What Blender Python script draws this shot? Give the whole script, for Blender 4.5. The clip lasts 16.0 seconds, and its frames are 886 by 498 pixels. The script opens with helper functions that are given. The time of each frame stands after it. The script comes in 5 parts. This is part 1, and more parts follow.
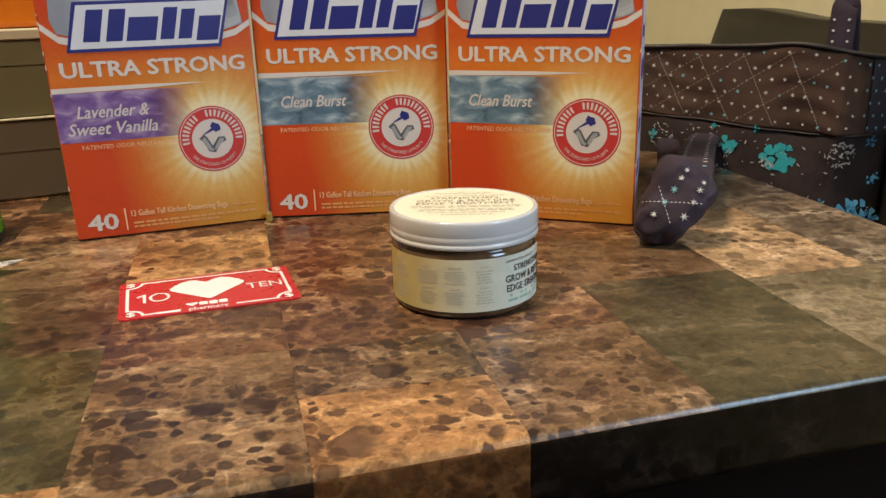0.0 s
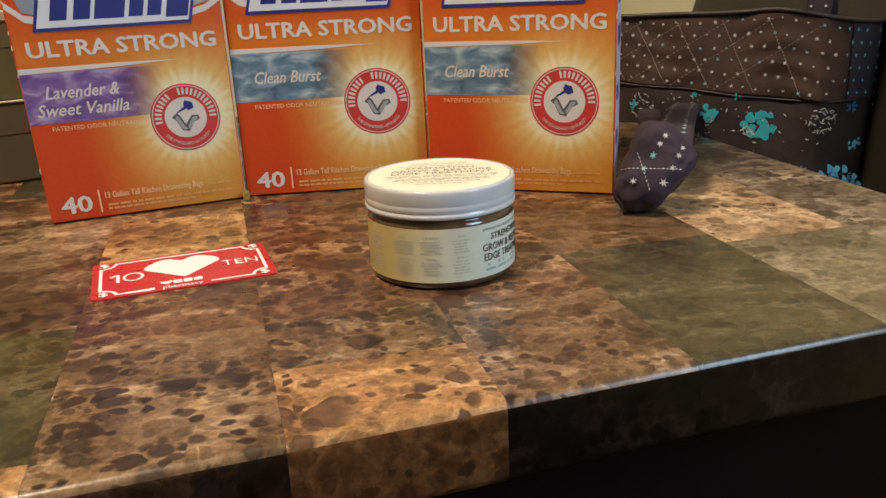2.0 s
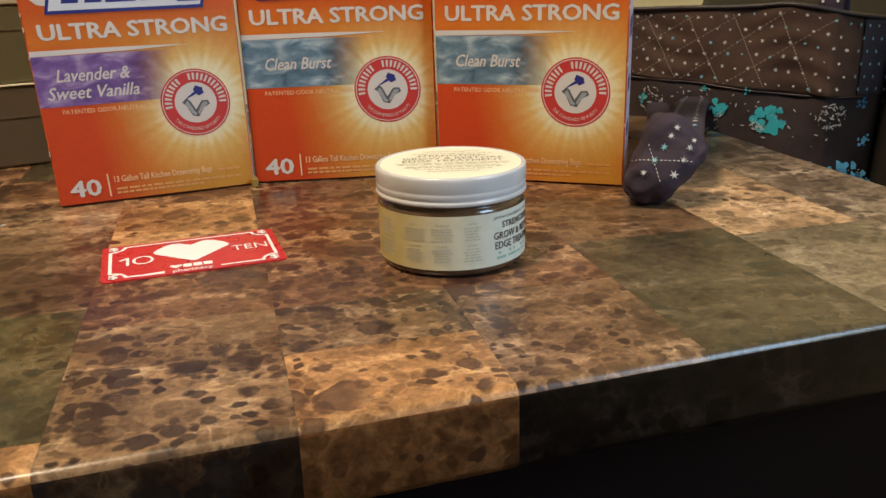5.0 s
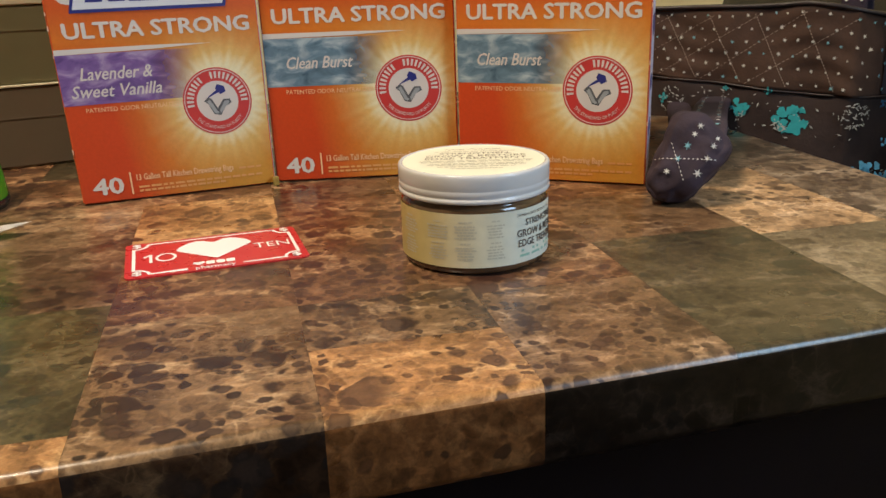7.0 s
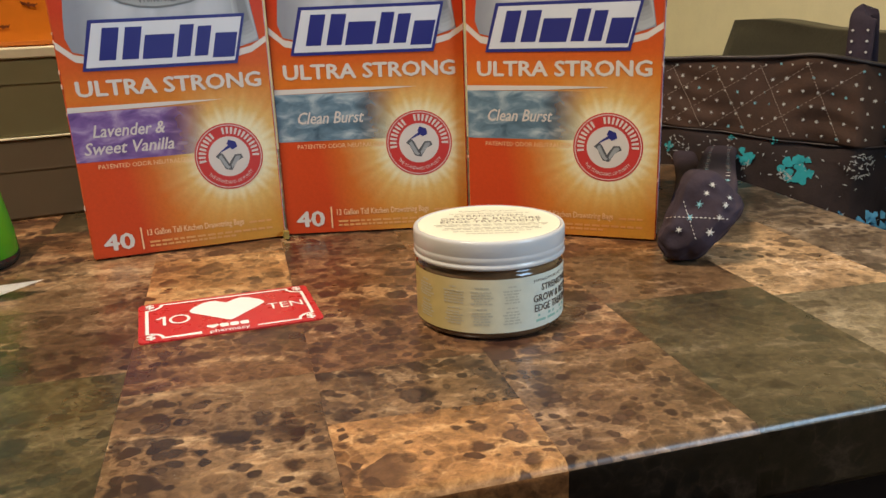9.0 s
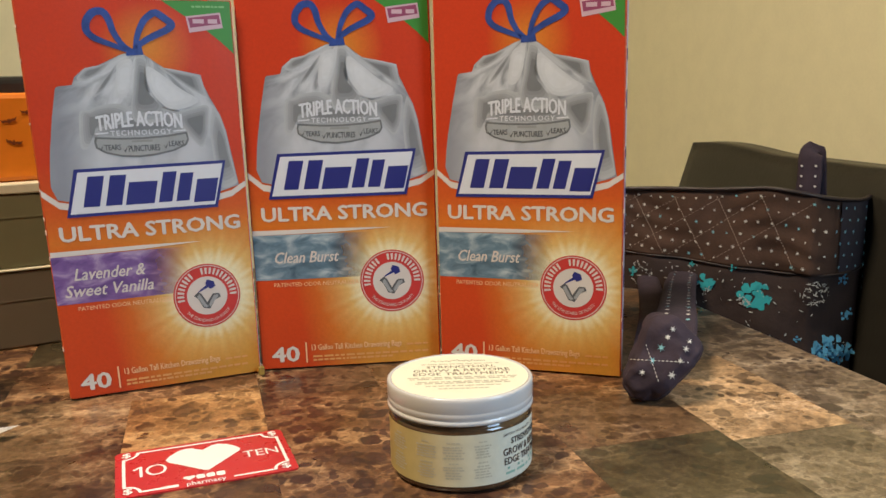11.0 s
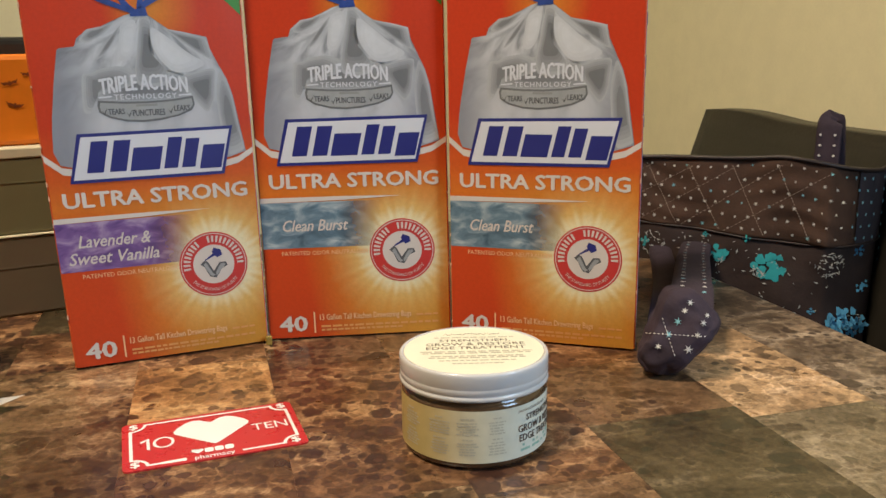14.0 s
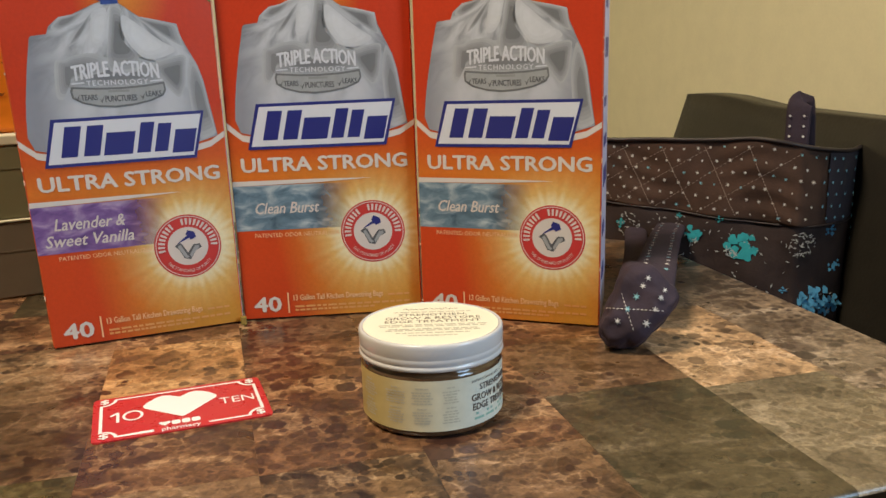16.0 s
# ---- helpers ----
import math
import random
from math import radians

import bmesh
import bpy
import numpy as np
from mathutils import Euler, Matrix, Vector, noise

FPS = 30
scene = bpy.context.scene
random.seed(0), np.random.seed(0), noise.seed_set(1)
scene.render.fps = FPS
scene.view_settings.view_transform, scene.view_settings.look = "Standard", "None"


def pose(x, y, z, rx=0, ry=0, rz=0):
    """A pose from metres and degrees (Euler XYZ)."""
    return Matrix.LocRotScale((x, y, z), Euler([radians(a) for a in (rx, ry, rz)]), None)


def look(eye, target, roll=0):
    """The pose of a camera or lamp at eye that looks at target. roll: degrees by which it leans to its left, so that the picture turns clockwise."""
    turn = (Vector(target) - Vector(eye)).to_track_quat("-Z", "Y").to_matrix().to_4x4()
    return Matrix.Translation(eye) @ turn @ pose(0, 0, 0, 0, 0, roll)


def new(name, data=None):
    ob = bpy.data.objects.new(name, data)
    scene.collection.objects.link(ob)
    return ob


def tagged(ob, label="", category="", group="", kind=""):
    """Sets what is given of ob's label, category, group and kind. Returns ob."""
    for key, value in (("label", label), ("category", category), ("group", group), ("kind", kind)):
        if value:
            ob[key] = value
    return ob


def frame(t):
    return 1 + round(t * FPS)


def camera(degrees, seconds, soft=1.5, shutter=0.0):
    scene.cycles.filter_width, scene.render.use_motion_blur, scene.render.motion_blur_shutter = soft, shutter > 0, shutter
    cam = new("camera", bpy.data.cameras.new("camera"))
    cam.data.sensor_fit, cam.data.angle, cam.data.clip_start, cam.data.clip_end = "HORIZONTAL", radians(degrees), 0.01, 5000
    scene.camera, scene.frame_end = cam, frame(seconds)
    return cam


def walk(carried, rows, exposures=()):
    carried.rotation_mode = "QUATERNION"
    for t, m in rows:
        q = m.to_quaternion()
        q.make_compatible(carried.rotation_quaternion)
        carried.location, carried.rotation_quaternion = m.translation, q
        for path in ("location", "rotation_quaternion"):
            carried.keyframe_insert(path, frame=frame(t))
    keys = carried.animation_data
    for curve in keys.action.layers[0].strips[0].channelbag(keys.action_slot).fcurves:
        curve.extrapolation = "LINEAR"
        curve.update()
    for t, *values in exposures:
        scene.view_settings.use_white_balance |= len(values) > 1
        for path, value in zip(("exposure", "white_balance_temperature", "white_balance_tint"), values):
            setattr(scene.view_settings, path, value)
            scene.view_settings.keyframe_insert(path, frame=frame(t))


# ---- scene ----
cam = camera(54.0, 16.0, soft=1.5)
EXPOSURES = [(0, -0.14), (8, -0.16), (10, -0.08), (12.5, -0.12), (16, -0.16)]
PATH = [
    (0, (0.024, -0.034, 0.897), (0.006, 1.88, 0.317), -1.3),
    (0.5, (0.034, -0.033, 0.894), (0.013, 1.878, 0.305), -2.6),
    (1, (0.035, -0.032, 0.891), (0.017, 1.875, 0.289), -3.1),
    (1.5, (0.032, -0.032, 0.89), (0.027, 1.874, 0.285), -2.9),
    (2, (0.03, -0.031, 0.889), (0.034, 1.872, 0.274), -2.6),
    (2.5, (0.029, -0.031, 0.889), (0.036, 1.87, 0.269), -2.4),
    (3, (0.03, -0.031, 0.888), (0.033, 1.87, 0.269), -2.4),
    (3.5, (0.029, -0.033, 0.887), (0.031, 1.869, 0.267), -2.5),
    (4, (0.029, -0.031, 0.886), (0.034, 1.868, 0.259), -1.9),
    (6.5, (0.02, -0.032, 0.887), (0.008, 1.867, 0.258), -1.8),
    (7, (0.022, -0.031, 0.884), (-0.012, 1.869, 0.262), -1.9),
    (7.5, (0.019, -0.03, 0.882), (-0.027, 1.865, 0.245), -1.7),
    (8, (0.011, -0.028, 0.882), (-0.035, 1.864, 0.235), -0.9),
    (8.5, (0.016, -0.026, 0.891), (-0.028, 1.875, 0.271), -2.0),
    (9, (0.014, -0.026, 0.899), (-0.012, 1.895, 0.343), -1.8),
    (9.5, (0.023, -0.032, 0.912), (0.007, 1.909, 0.429), -2.0),
    (10, (0.021, -0.037, 0.917), (0.032, 1.917, 0.489), -1.9),
    (12.5, (0.008, -0.034, 0.957), (0.075, 1.938, 0.627), -1.4),
    (13, (0.016, -0.032, 0.949), (0.085, 1.933, 0.581), -2.0),
    (13.5, (0.013, -0.029, 0.945), (0.084, 1.931, 0.556), -1.4),
    (14, (0.009, -0.024, 0.935), (0.047, 1.927, 0.495), -1.0),
    (14.5, (0.015, -0.025, 0.935), (0.021, 1.92, 0.471), -1.0),
    (15, (0.018, -0.028, 0.931), (0.017, 1.918, 0.467), -1.3),
    (15.5, (0.017, -0.032, 0.927), (0.007, 1.912, 0.461), -1.4),
    (16, (0.032, -0.039, 0.93), (0.059, 1.908, 0.472), -1.6),
]
walk(cam, [(t, look(eye, target, roll)) for t, eye, target, roll in PATH], EXPOSURES)

# ---- light ----
TURN = 14.0                    # the table and the room stand turned by this much
TOP = 0.75                     # height of the tabletop
ROOM = pose(0, 0, 0, 0, 0, TURN)

world = bpy.data.worlds.new("world")
scene.world = world
world.use_nodes = True
sky = world.node_tree.nodes.new("ShaderNodeTexSky")
sky.sky_type, sky.sun_disc = "NISHITA", False
sky.sun_elevation, sky.sun_rotation = radians(35), radians(200)
world.node_tree.links.new(sky.outputs["Color"], world.node_tree.nodes["Background"].inputs["Color"])
world.node_tree.nodes["Background"].inputs["Strength"].default_value = 0.1


def area_light(name, m, sx, sy, watts, colour, spread=180):
    data = bpy.data.lights.new(name, "AREA")
    data.shape, data.size, data.size_y, data.energy, data.color, data.spread = "RECTANGLE", sx, sy, watts, colour, radians(spread)
    ob = new(name, data)
    ob.matrix_world = m
    return ob


# ---- materials ----
def nodes_of(name):
    m = bpy.data.materials.new(name)
    m.use_nodes = True
    nt = m.node_tree
    return m, nt, nt.nodes["Principled BSDF"]


def add(nt, kind, **values):
    n = nt.nodes.new(kind)
    for key, value in values.items():
        n.inputs[key.replace("_", " ")].default_value = value
    return n


def ramp(nt, source, stops):
    r = nt.nodes.new("ShaderNodeValToRGB")
    while len(r.color_ramp.elements) < len(stops):
        r.color_ramp.elements.new(0.5)
    for e, (p, c) in zip(r.color_ramp.elements, stops):
        e.position, e.color = p, (*c, 1) if len(c) == 3 else c
    nt.links.new(source, r.inputs["Fac"])
    return r.outputs["Color"]


def mix(nt, fac, a, b, how="MIX"):
    n = nt.nodes.new("ShaderNodeMix")
    n.data_type, n.blend_type = "RGBA", how
    for sock, v in ((n.inputs["Factor"], fac), (n.inputs["A"], a), (n.inputs["B"], b)):
        if isinstance(v, (int, float)):
            sock.default_value = v
        elif isinstance(v, tuple):
            sock.default_value = (*v[:3], 1)
        else:
            nt.links.new(v, sock)
    return n.outputs["Result"]


def maths(nt, op, a, b=None, c=None, clamp=False):
    n = nt.nodes.new("ShaderNodeMath")
    n.operation, n.use_clamp = op, clamp
    for i, v in enumerate((a, b, c)):
        if v is None:
            continue
        if isinstance(v, (int, float)):
            n.inputs[i].default_value = v
        else:
            nt.links.new(v, n.inputs[i])
    return n.outputs[0]


def coords(nt, scale=(1, 1, 1), offset=None, which="Object"):
    tc = nt.nodes.new("ShaderNodeTexCoord")
    mp = nt.nodes.new("ShaderNodeMapping")
    mp.inputs["Scale"].default_value = scale
    nt.links.new(tc.outputs[which], mp.inputs["Vector"])
    if offset is not None:
        nt.links.new(offset, mp.inputs["Location"])
    return mp.outputs["Vector"]


def noisy(nt, vec, scale, detail=4.0, rough=0.55, distort=0.0):
    n = add(nt, "ShaderNodeTexNoise", Scale=scale, Detail=detail, Roughness=rough, Distortion=distort)
    nt.links.new(vec, n.inputs["Vector"])
    return n.outputs["Fac"]


def bumped(nt, bsdf, height, strength=0.2, distance=0.001):
    b = add(nt, "ShaderNodeBump", Strength=strength, Distance=distance)
    nt.links.new(height, b.inputs["Height"])
    nt.links.new(b.outputs["Normal"], bsdf.inputs["Normal"])


def plain(name, colour, rough=0.5, metal=0.0, vary=0.12, grain=60.0, bump=0.05, **more):
    """A surface of one colour with stains at two scales and a fine relief."""
    m, nt, bsdf = nodes_of(name)
    vec = coords(nt)
    big = noisy(nt, vec, grain * 0.12, 3)
    fine = noisy(nt, vec, grain, 5)
    both = maths(nt, "ADD", maths(nt, "MULTIPLY", big, 0.6), maths(nt, "MULTIPLY", fine, 0.4))
    lo = tuple(c * (1 - vary) for c in colour)
    hi = tuple(min(1, c * (1 + vary)) for c in colour)
    nt.links.new(ramp(nt, both, [(0.3, lo), (0.7, hi)]), bsdf.inputs["Base Color"])
    nt.links.new(ramp(nt, fine, [(0.3, (max(rough - 0.06, 0.02),) * 3), (0.7, (min(rough + 0.06, 1),) * 3)]), bsdf.inputs["Roughness"])
    bsdf.inputs["Metallic"].default_value = metal
    for key, value in more.items():
        bsdf.inputs[key.replace("_", " ")].default_value = value
    if bump:
        bumped(nt, bsdf, fine, bump, 0.0006)
    return m


def marble(name, ground, pale, blot, amount, gloss=0.36, veins=1.0):
    """Printed and lacquered brown marble: a cloudy, finely crazed ground, clustered rounded blots and thin pale veins; each tile takes its own cut of it."""
    m, nt, bsdf = nodes_of(name)
    info = nt.nodes.new("ShaderNodeObjectInfo")
    cut = maths(nt, "MULTIPLY", info.outputs["Random"], 7.0)
    at = nt.nodes.new("ShaderNodeCombineXYZ")
    for i in range(3):
        nt.links.new(cut, at.inputs[i])
    vec = coords(nt, (1.0, 1.0, 1.0), at.outputs[0])
    # streaks lie a little aslant across the tile
    tilted = nt.nodes.new("ShaderNodeMapping")
    tilted.inputs["Rotation"].default_value = (0, 0, 0.35)
    tilted.inputs["Scale"].default_value = (0.62, 1.25, 1.0)
    nt.links.new(vec, tilted.inputs["Vector"])
    cloud = noisy(nt, tilted.outputs[0], 26, 9, 0.62, 0.8)
    patch = noisy(nt, vec, 11, 2, 0.5)
    fine = noisy(nt, vec, 250, 6, 0.75, 0.5)
    grit = noisy(nt, tilted.outputs[0], 120, 6, 0.66, 0.9)
    both = maths(nt, "ADD", maths(nt, "MULTIPLY", cloud, 0.72), maths(nt, "MULTIPLY", grit, 0.28))
    dim = tuple(c * 0.5 for c in ground)
    base = ramp(nt, both, [(0.33, dim), (0.45, tuple(c * 0.8 for c in ground)), (0.53, ground), (0.61, pale), (0.72, tuple(min(1, c * 1.2) for c in pale))])
    base = mix(nt, 0.85, base, ramp(nt, fine, [(0.33, (0.48, 0.45, 0.43)), (0.5, (0.96, 0.96, 0.96)), (0.62, (1.28, 1.26, 1.22)), (0.72, (1.5, 1.47, 1.42))]), "MULTIPLY")
    base = mix(nt, 0.7, base, ramp(nt, patch, [(0.35, (0.72, 0.70, 0.70)), (0.62, (1.16, 1.15, 1.13))]), "MULTIPLY")
    warp = add(nt, "ShaderNodeTexNoise", Scale=62.0, Detail=4.0, Roughness=0.55)
    nt.links.new(vec, warp.inputs["Vector"])
    bent = nt.nodes.new("ShaderNodeVectorMath")
    bent.operation = "MULTIPLY_ADD"
    bent.inputs[1].default_value = (0.009, 0.009, 0.009)
    nt.links.new(warp.outputs["Color"], bent.inputs[0])
    nt.links.new(vec, bent.inputs[2])
    out = base
    # pebbled ground: cells that differ a little in tone, parted by broken pale lines
    for scale, depth, bright in ((62.0, 0.8, 0.35), (135.0, 0.7, 0.8)):
        cell = add(nt, "ShaderNodeTexVoronoi", Scale=scale)
        rim_of = add(nt, "ShaderNodeTexVoronoi", Scale=scale)
        rim_of.feature = "DISTANCE_TO_EDGE"
        for v in (cell, rim_of):
            nt.links.new(bent.outputs[0], v.inputs["Vector"])
        tone = nt.nodes.new("ShaderNodeSeparateColor")
        nt.links.new(cell.outputs["Color"], tone.inputs[0])
        shade = ramp(nt, tone.outputs[1], [(0.0, (0.42, 0.38, 0.36)), (0.5, (0.88, 0.87, 0.86)), (1.0, (1.14, 1.12, 1.1))])
        inside = ramp(nt, rim_of.outputs["Distance"], [(0.02, (0, 0, 0)), (0.12, (1, 1, 1))])
        out = mix(nt, maths(nt, "MULTIPLY", inside, depth), out, mix(nt, 1.0, out, shade, "MULTIPLY"))
        line = ramp(nt, rim_of.outputs["Distance"], [(0.0, (1, 1, 1)), (0.06, (0, 0, 0))])
        line = maths(nt, "MULTIPLY", line, maths(nt, "MULTIPLY", maths(nt, "SUBTRACT", both, 0.47, clamp=True), 5.0 * veins * bright), clamp=True)
        out = mix(nt, line, out, tuple(min(1, c * 1.25) for c in pale))
    # dark blots in clusters, large and small, each with a darker rim
    for scale, share, low in ((50.0, amount * 0.75, 0.42), (84.0, amount * 1.0, 0.40), (150.0, amount * 1.0, 0.36)):
        spot = add(nt, "ShaderNodeTexVoronoi", Scale=scale)
        nt.links.new(bent.outputs[0], spot.inputs["Vector"])
        tone = nt.nodes.new("ShaderNodeSeparateColor")
        nt.links.new(spot.outputs["Color"], tone.inputs[0])
        pick = ramp(nt, tone.outputs[0], [(max(0.0, 1 - share - 0.03), (0, 0, 0)), (min(1.0, 1 - share + 0.05), (1, 1, 1))])
        size = maths(nt, "ADD", maths(nt, "MULTIPLY", tone.outputs[2], 0.30), 0.30)
        lobe = maths(nt, "ADD", spot.outputs["Distance"], maths(nt, "MULTIPLY", maths(nt, "SUBTRACT", grit, 0.5), 0.3))
        hollow = maths(nt, "SUBTRACT", size, lobe)
        mask = ramp(nt, hollow, [(-0.0, (0, 0, 0)), (0.13, (1, 1, 1))])
        crowd = ramp(nt, noisy(nt, vec, 17, 3), [(low, (0, 0, 0)), (low + 0.1, (1, 1, 1))])
        mask = maths(nt, "MULTIPLY", maths(nt, "MULTIPLY", pick, mask), crowd, clamp=True)
        light = mix(nt, tone.outputs[1], tuple(c * 0.9 for c in blot), tuple(b * 1.2 + g * 0.26 for b, g in zip(blot, ground)))
        heart_of = ramp(nt, hollow, [(0.05, (0, 0, 0)), (0.2, (1, 1, 1))])
        dark = mix(nt, heart_of, tuple(c * 0.75 for c in blot), light)
        dark = mix(nt, 0.6, dark, ramp(nt, fine, [(0.3, (0.7, 0.7, 0.7)), (0.7, (1.35, 1.33, 1.3))]), "MULTIPLY")
        out = mix(nt, maths(nt, "MULTIPLY", mask, 0.95), out, dark)
    nt.links.new(out, bsdf.inputs["Base Color"])
    smear = noisy(nt, vec, 16, 4)
    nt.links.new(ramp(nt, smear, [(0.3, (0.24, 0.24, 0.24)), (0.7, (0.38, 0.38, 0.38))]), bsdf.inputs["Roughness"])
    bsdf.inputs["Specular IOR Level"].default_value = gloss
    bsdf.inputs["Coat Weight"].default_value = gloss * 0.3
    bsdf.inputs["Coat Roughness"].default_value = 0.11
    bumped(nt, bsdf, cloud, 0.03, 0.002)
    return m


MARBLE = {
    "gold": marble("golden marble", (0.384, 0.198, 0.0811), (0.531, 0.319, 0.146), (0.042, 0.020, 0.012), 0.38),
    "tan": marble("tan blotted marble", (0.232, 0.138, 0.0707), (0.407, 0.275, 0.156), (0.022, 0.013, 0.010), 0.72, veins=0.6),
    "rose": marble("rosy tan marble", (0.203, 0.119, 0.0624), (0.407, 0.264, 0.156), (0.034, 0.017, 0.012), 0.66, veins=0.5),
    "brown": marble("reddish brown marble", (0.192, 0.0968, 0.0478), (0.407, 0.248, 0.13), (0.036, 0.016, 0.012), 0.70),
    "umber": marble("dark umber marble", (0.13, 0.0737, 0.0406), (0.294, 0.187, 0.104), (0.024, 0.013, 0.010), 0.66),
    "ash": marble("greyish tan marble", (0.29, 0.215, 0.148), (0.43, 0.34, 0.25), (0.055, 0.036, 0.027), 0.5, veins=0.6),
    "olive": marble("olive marble", (0.082, 0.061, 0.032), (0.15, 0.116, 0.07), (0.028, 0.025, 0.014), 0.42, veins=0.5),
    "green": marble("dark green marble", (0.080, 0.064, 0.028), (0.14, 0.11, 0.055), (0.020, 0.021, 0.012), 0.42, veins=0.5),
    "beige": marble("grey beige marble", (0.20, 0.155, 0.095), (0.29, 0.23, 0.15), (0.10, 0.078, 0.046), 0.14, veins=0.6),
    "peach": marble("peach marble", (0.52, 0.336, 0.187), (0.678, 0.473, 0.296), (0.075, 0.045, 0.028), 0.34),
    # edge band only: its shade is put into darker colours and less gloss
    "night": marble("shaded edge marble, near black", (0.0115, 0.0068, 0.0045), (0.036, 0.022, 0.015), (0.005, 0.0035, 0.003), 0.3, gloss=0.14),
    "dusk": marble("shaded edge marble, dark brown", (0.046, 0.022, 0.011), (0.10, 0.054, 0.026), (0.015, 0.010, 0.008), 0.5, gloss=0.16),
    "amber": marble("shaded edge marble, amber brown", (0.17, 0.066, 0.022), (0.22, 0.095, 0.034), (0.05, 0.020, 0.009), 0.30, gloss=0.16, veins=0.0),
}
M_PAINT = plain("cream wall paint", (0.86, 0.80, 0.56), 0.85, vary=0.04, grain=240, bump=0.12)
M_UNSEENDARK = plain("dark brown unseen wall", (0.03, 0.02, 0.016), 0.6, vary=0.2, grain=40)
M_CEIL = plain("white ceiling paint", (0.60, 0.57, 0.52), 0.9, vary=0.03, grain=120)
M_FLOOR = plain("dark brown floor boards", (0.012, 0.007, 0.006), 0.6, vary=0.3, grain=40, Specular_IOR_Level=0.15)
M_DARKWOOD = plain("near black stained wood", (0.007, 0.0038, 0.004), 0.6, vary=0.3, grain=80, Specular_IOR_Level=0.08)
M_LEATHER = plain("black leather", (0.022, 0.019, 0.014), 0.42, vary=0.2, grain=300, bump=0.4)
M_WHITE = plain("white ink", (0.61, 0.54, 0.48), 0.5, vary=0.06, bump=0)
M_PURE = plain("bright white ink", (0.78, 0.775, 0.76), 0.45, vary=0.03, bump=0)
M_PLATE = plain("cool white ink", (0.60, 0.60, 0.63), 0.45, vary=0.05, bump=0)
M_NAVY = plain("navy ink", (0.018, 0.022, 0.16), 0.45, vary=0.08, bump=0)
M_RED = plain("red ink", (0.52, 0.035, 0.03), 0.45, vary=0.06, bump=0)
M_SLATE = plain("dark grey ink", (0.085, 0.085, 0.09), 0.5, vary=0.1, bump=0)
M_GREYINK = plain("mid grey ink", (0.25, 0.25, 0.24), 0.5, vary=0.1, bump=0)
M_LEAF = plain("leaf green ink", (0.045, 0.22, 0.03), 0.45, vary=0.1, bump=0)
M_MAGENTA = plain("dusty magenta ink", (0.26, 0.05, 0.11), 0.45, vary=0.1, bump=0)
M_BOARD = plain("orange cardboard", (0.62, 0.09, 0.02), 0.5, vary=0.08, grain=90)
M_KRAFT = plain("worn board edge", (0.72, 0.44, 0.30), 0.8, vary=0.2, grain=300)
M_PALEINK = plain("pale orange ink", (0.78, 0.46, 0.24), 0.5, vary=0.05, bump=0)
M_FAINT = plain("faint orange ink", (0.66, 0.30, 0.10), 0.5, vary=0.05, bump=0)


# ---- building helpers ----
def obj(name, bm, material, smooth=False):
    mesh = bpy.data.meshes.new(name)
    bm.normal_update()
    bm.to_mesh(mesh)
    bm.free()
    for mm in material if isinstance(material, (list, tuple)) else [material]:
        mesh.materials.append(mm)
    if smooth:
        for p in mesh.polygons:
            p.use_smooth = True
    return new(name, mesh)


def part(name, bm, material, parent, label="", smooth=False):
    ob = obj(name, bm, material, smooth)
    ob.parent = parent
    return tagged(ob, label)


def thing(name, m, label, category, group="", kind=""):
    ob = new(name)
    ob.empty_display_size = 0.02
    ob.matrix_world = m
    return tagged(ob, label, category, group, kind)


def box_bm(x0, x1, y0, y1, z0, z1, bevel=0.0, seg=2):
    bm = bmesh.new()
    bmesh.ops.create_cube(bm, size=1)
    for v in bm.verts:
        v.co = Vector(((x0 + x1) / 2 + v.co.x * (x1 - x0), (y0 + y1) / 2 + v.co.y * (y1 - y0), (z0 + z1) / 2 + v.co.z * (z1 - z0)))
    if bevel:
        bmesh.ops.bevel(bm, geom=bm.edges[:], offset=bevel, segments=seg, affect="EDGES", profile=0.5)
    return bm


def lathe_bm(profile, seg=64, caps=True):
    """A turned form from (radius, height) pairs."""
    bm = bmesh.new()
    rings = []
    for r, z in profile:
        rings.append([bm.verts.new((r * math.cos(2 * math.pi * i / seg), r * math.sin(2 * math.pi * i / seg), z)) for i in range(seg)])
    for a, b in zip(rings, rings[1:]):
        for i in range(seg):
            j = (i + 1) % seg
            bm.faces.new((a[i], a[j], b[j], b[i]))
    if caps:
        bm.faces.new(rings[-1])
        bm.faces.new(rings[0][::-1])
    return bm


def sheet_bm(outline, y):
    """A flat printed shape in the x-z plane at depth y, looking towards -y."""
    bm = bmesh.new()
    vs = [bm.verts.new((x, y, z)) for x, z in outline]
    f = bm.faces.new(vs)
    bmesh.ops.triangulate(bm, faces=[f])
    bm.normal_update()
    for face in bm.faces:
        if face.normal.y > 0:
            face.normal_flip()
    return bm


def merge(*many):
    out = bmesh.new()
    for b in many:
        tmp = bpy.data.meshes.new("tmp")
        b.to_mesh(tmp)
        b.free()
        out.from_mesh(tmp)
        bpy.data.meshes.remove(tmp)
    return out


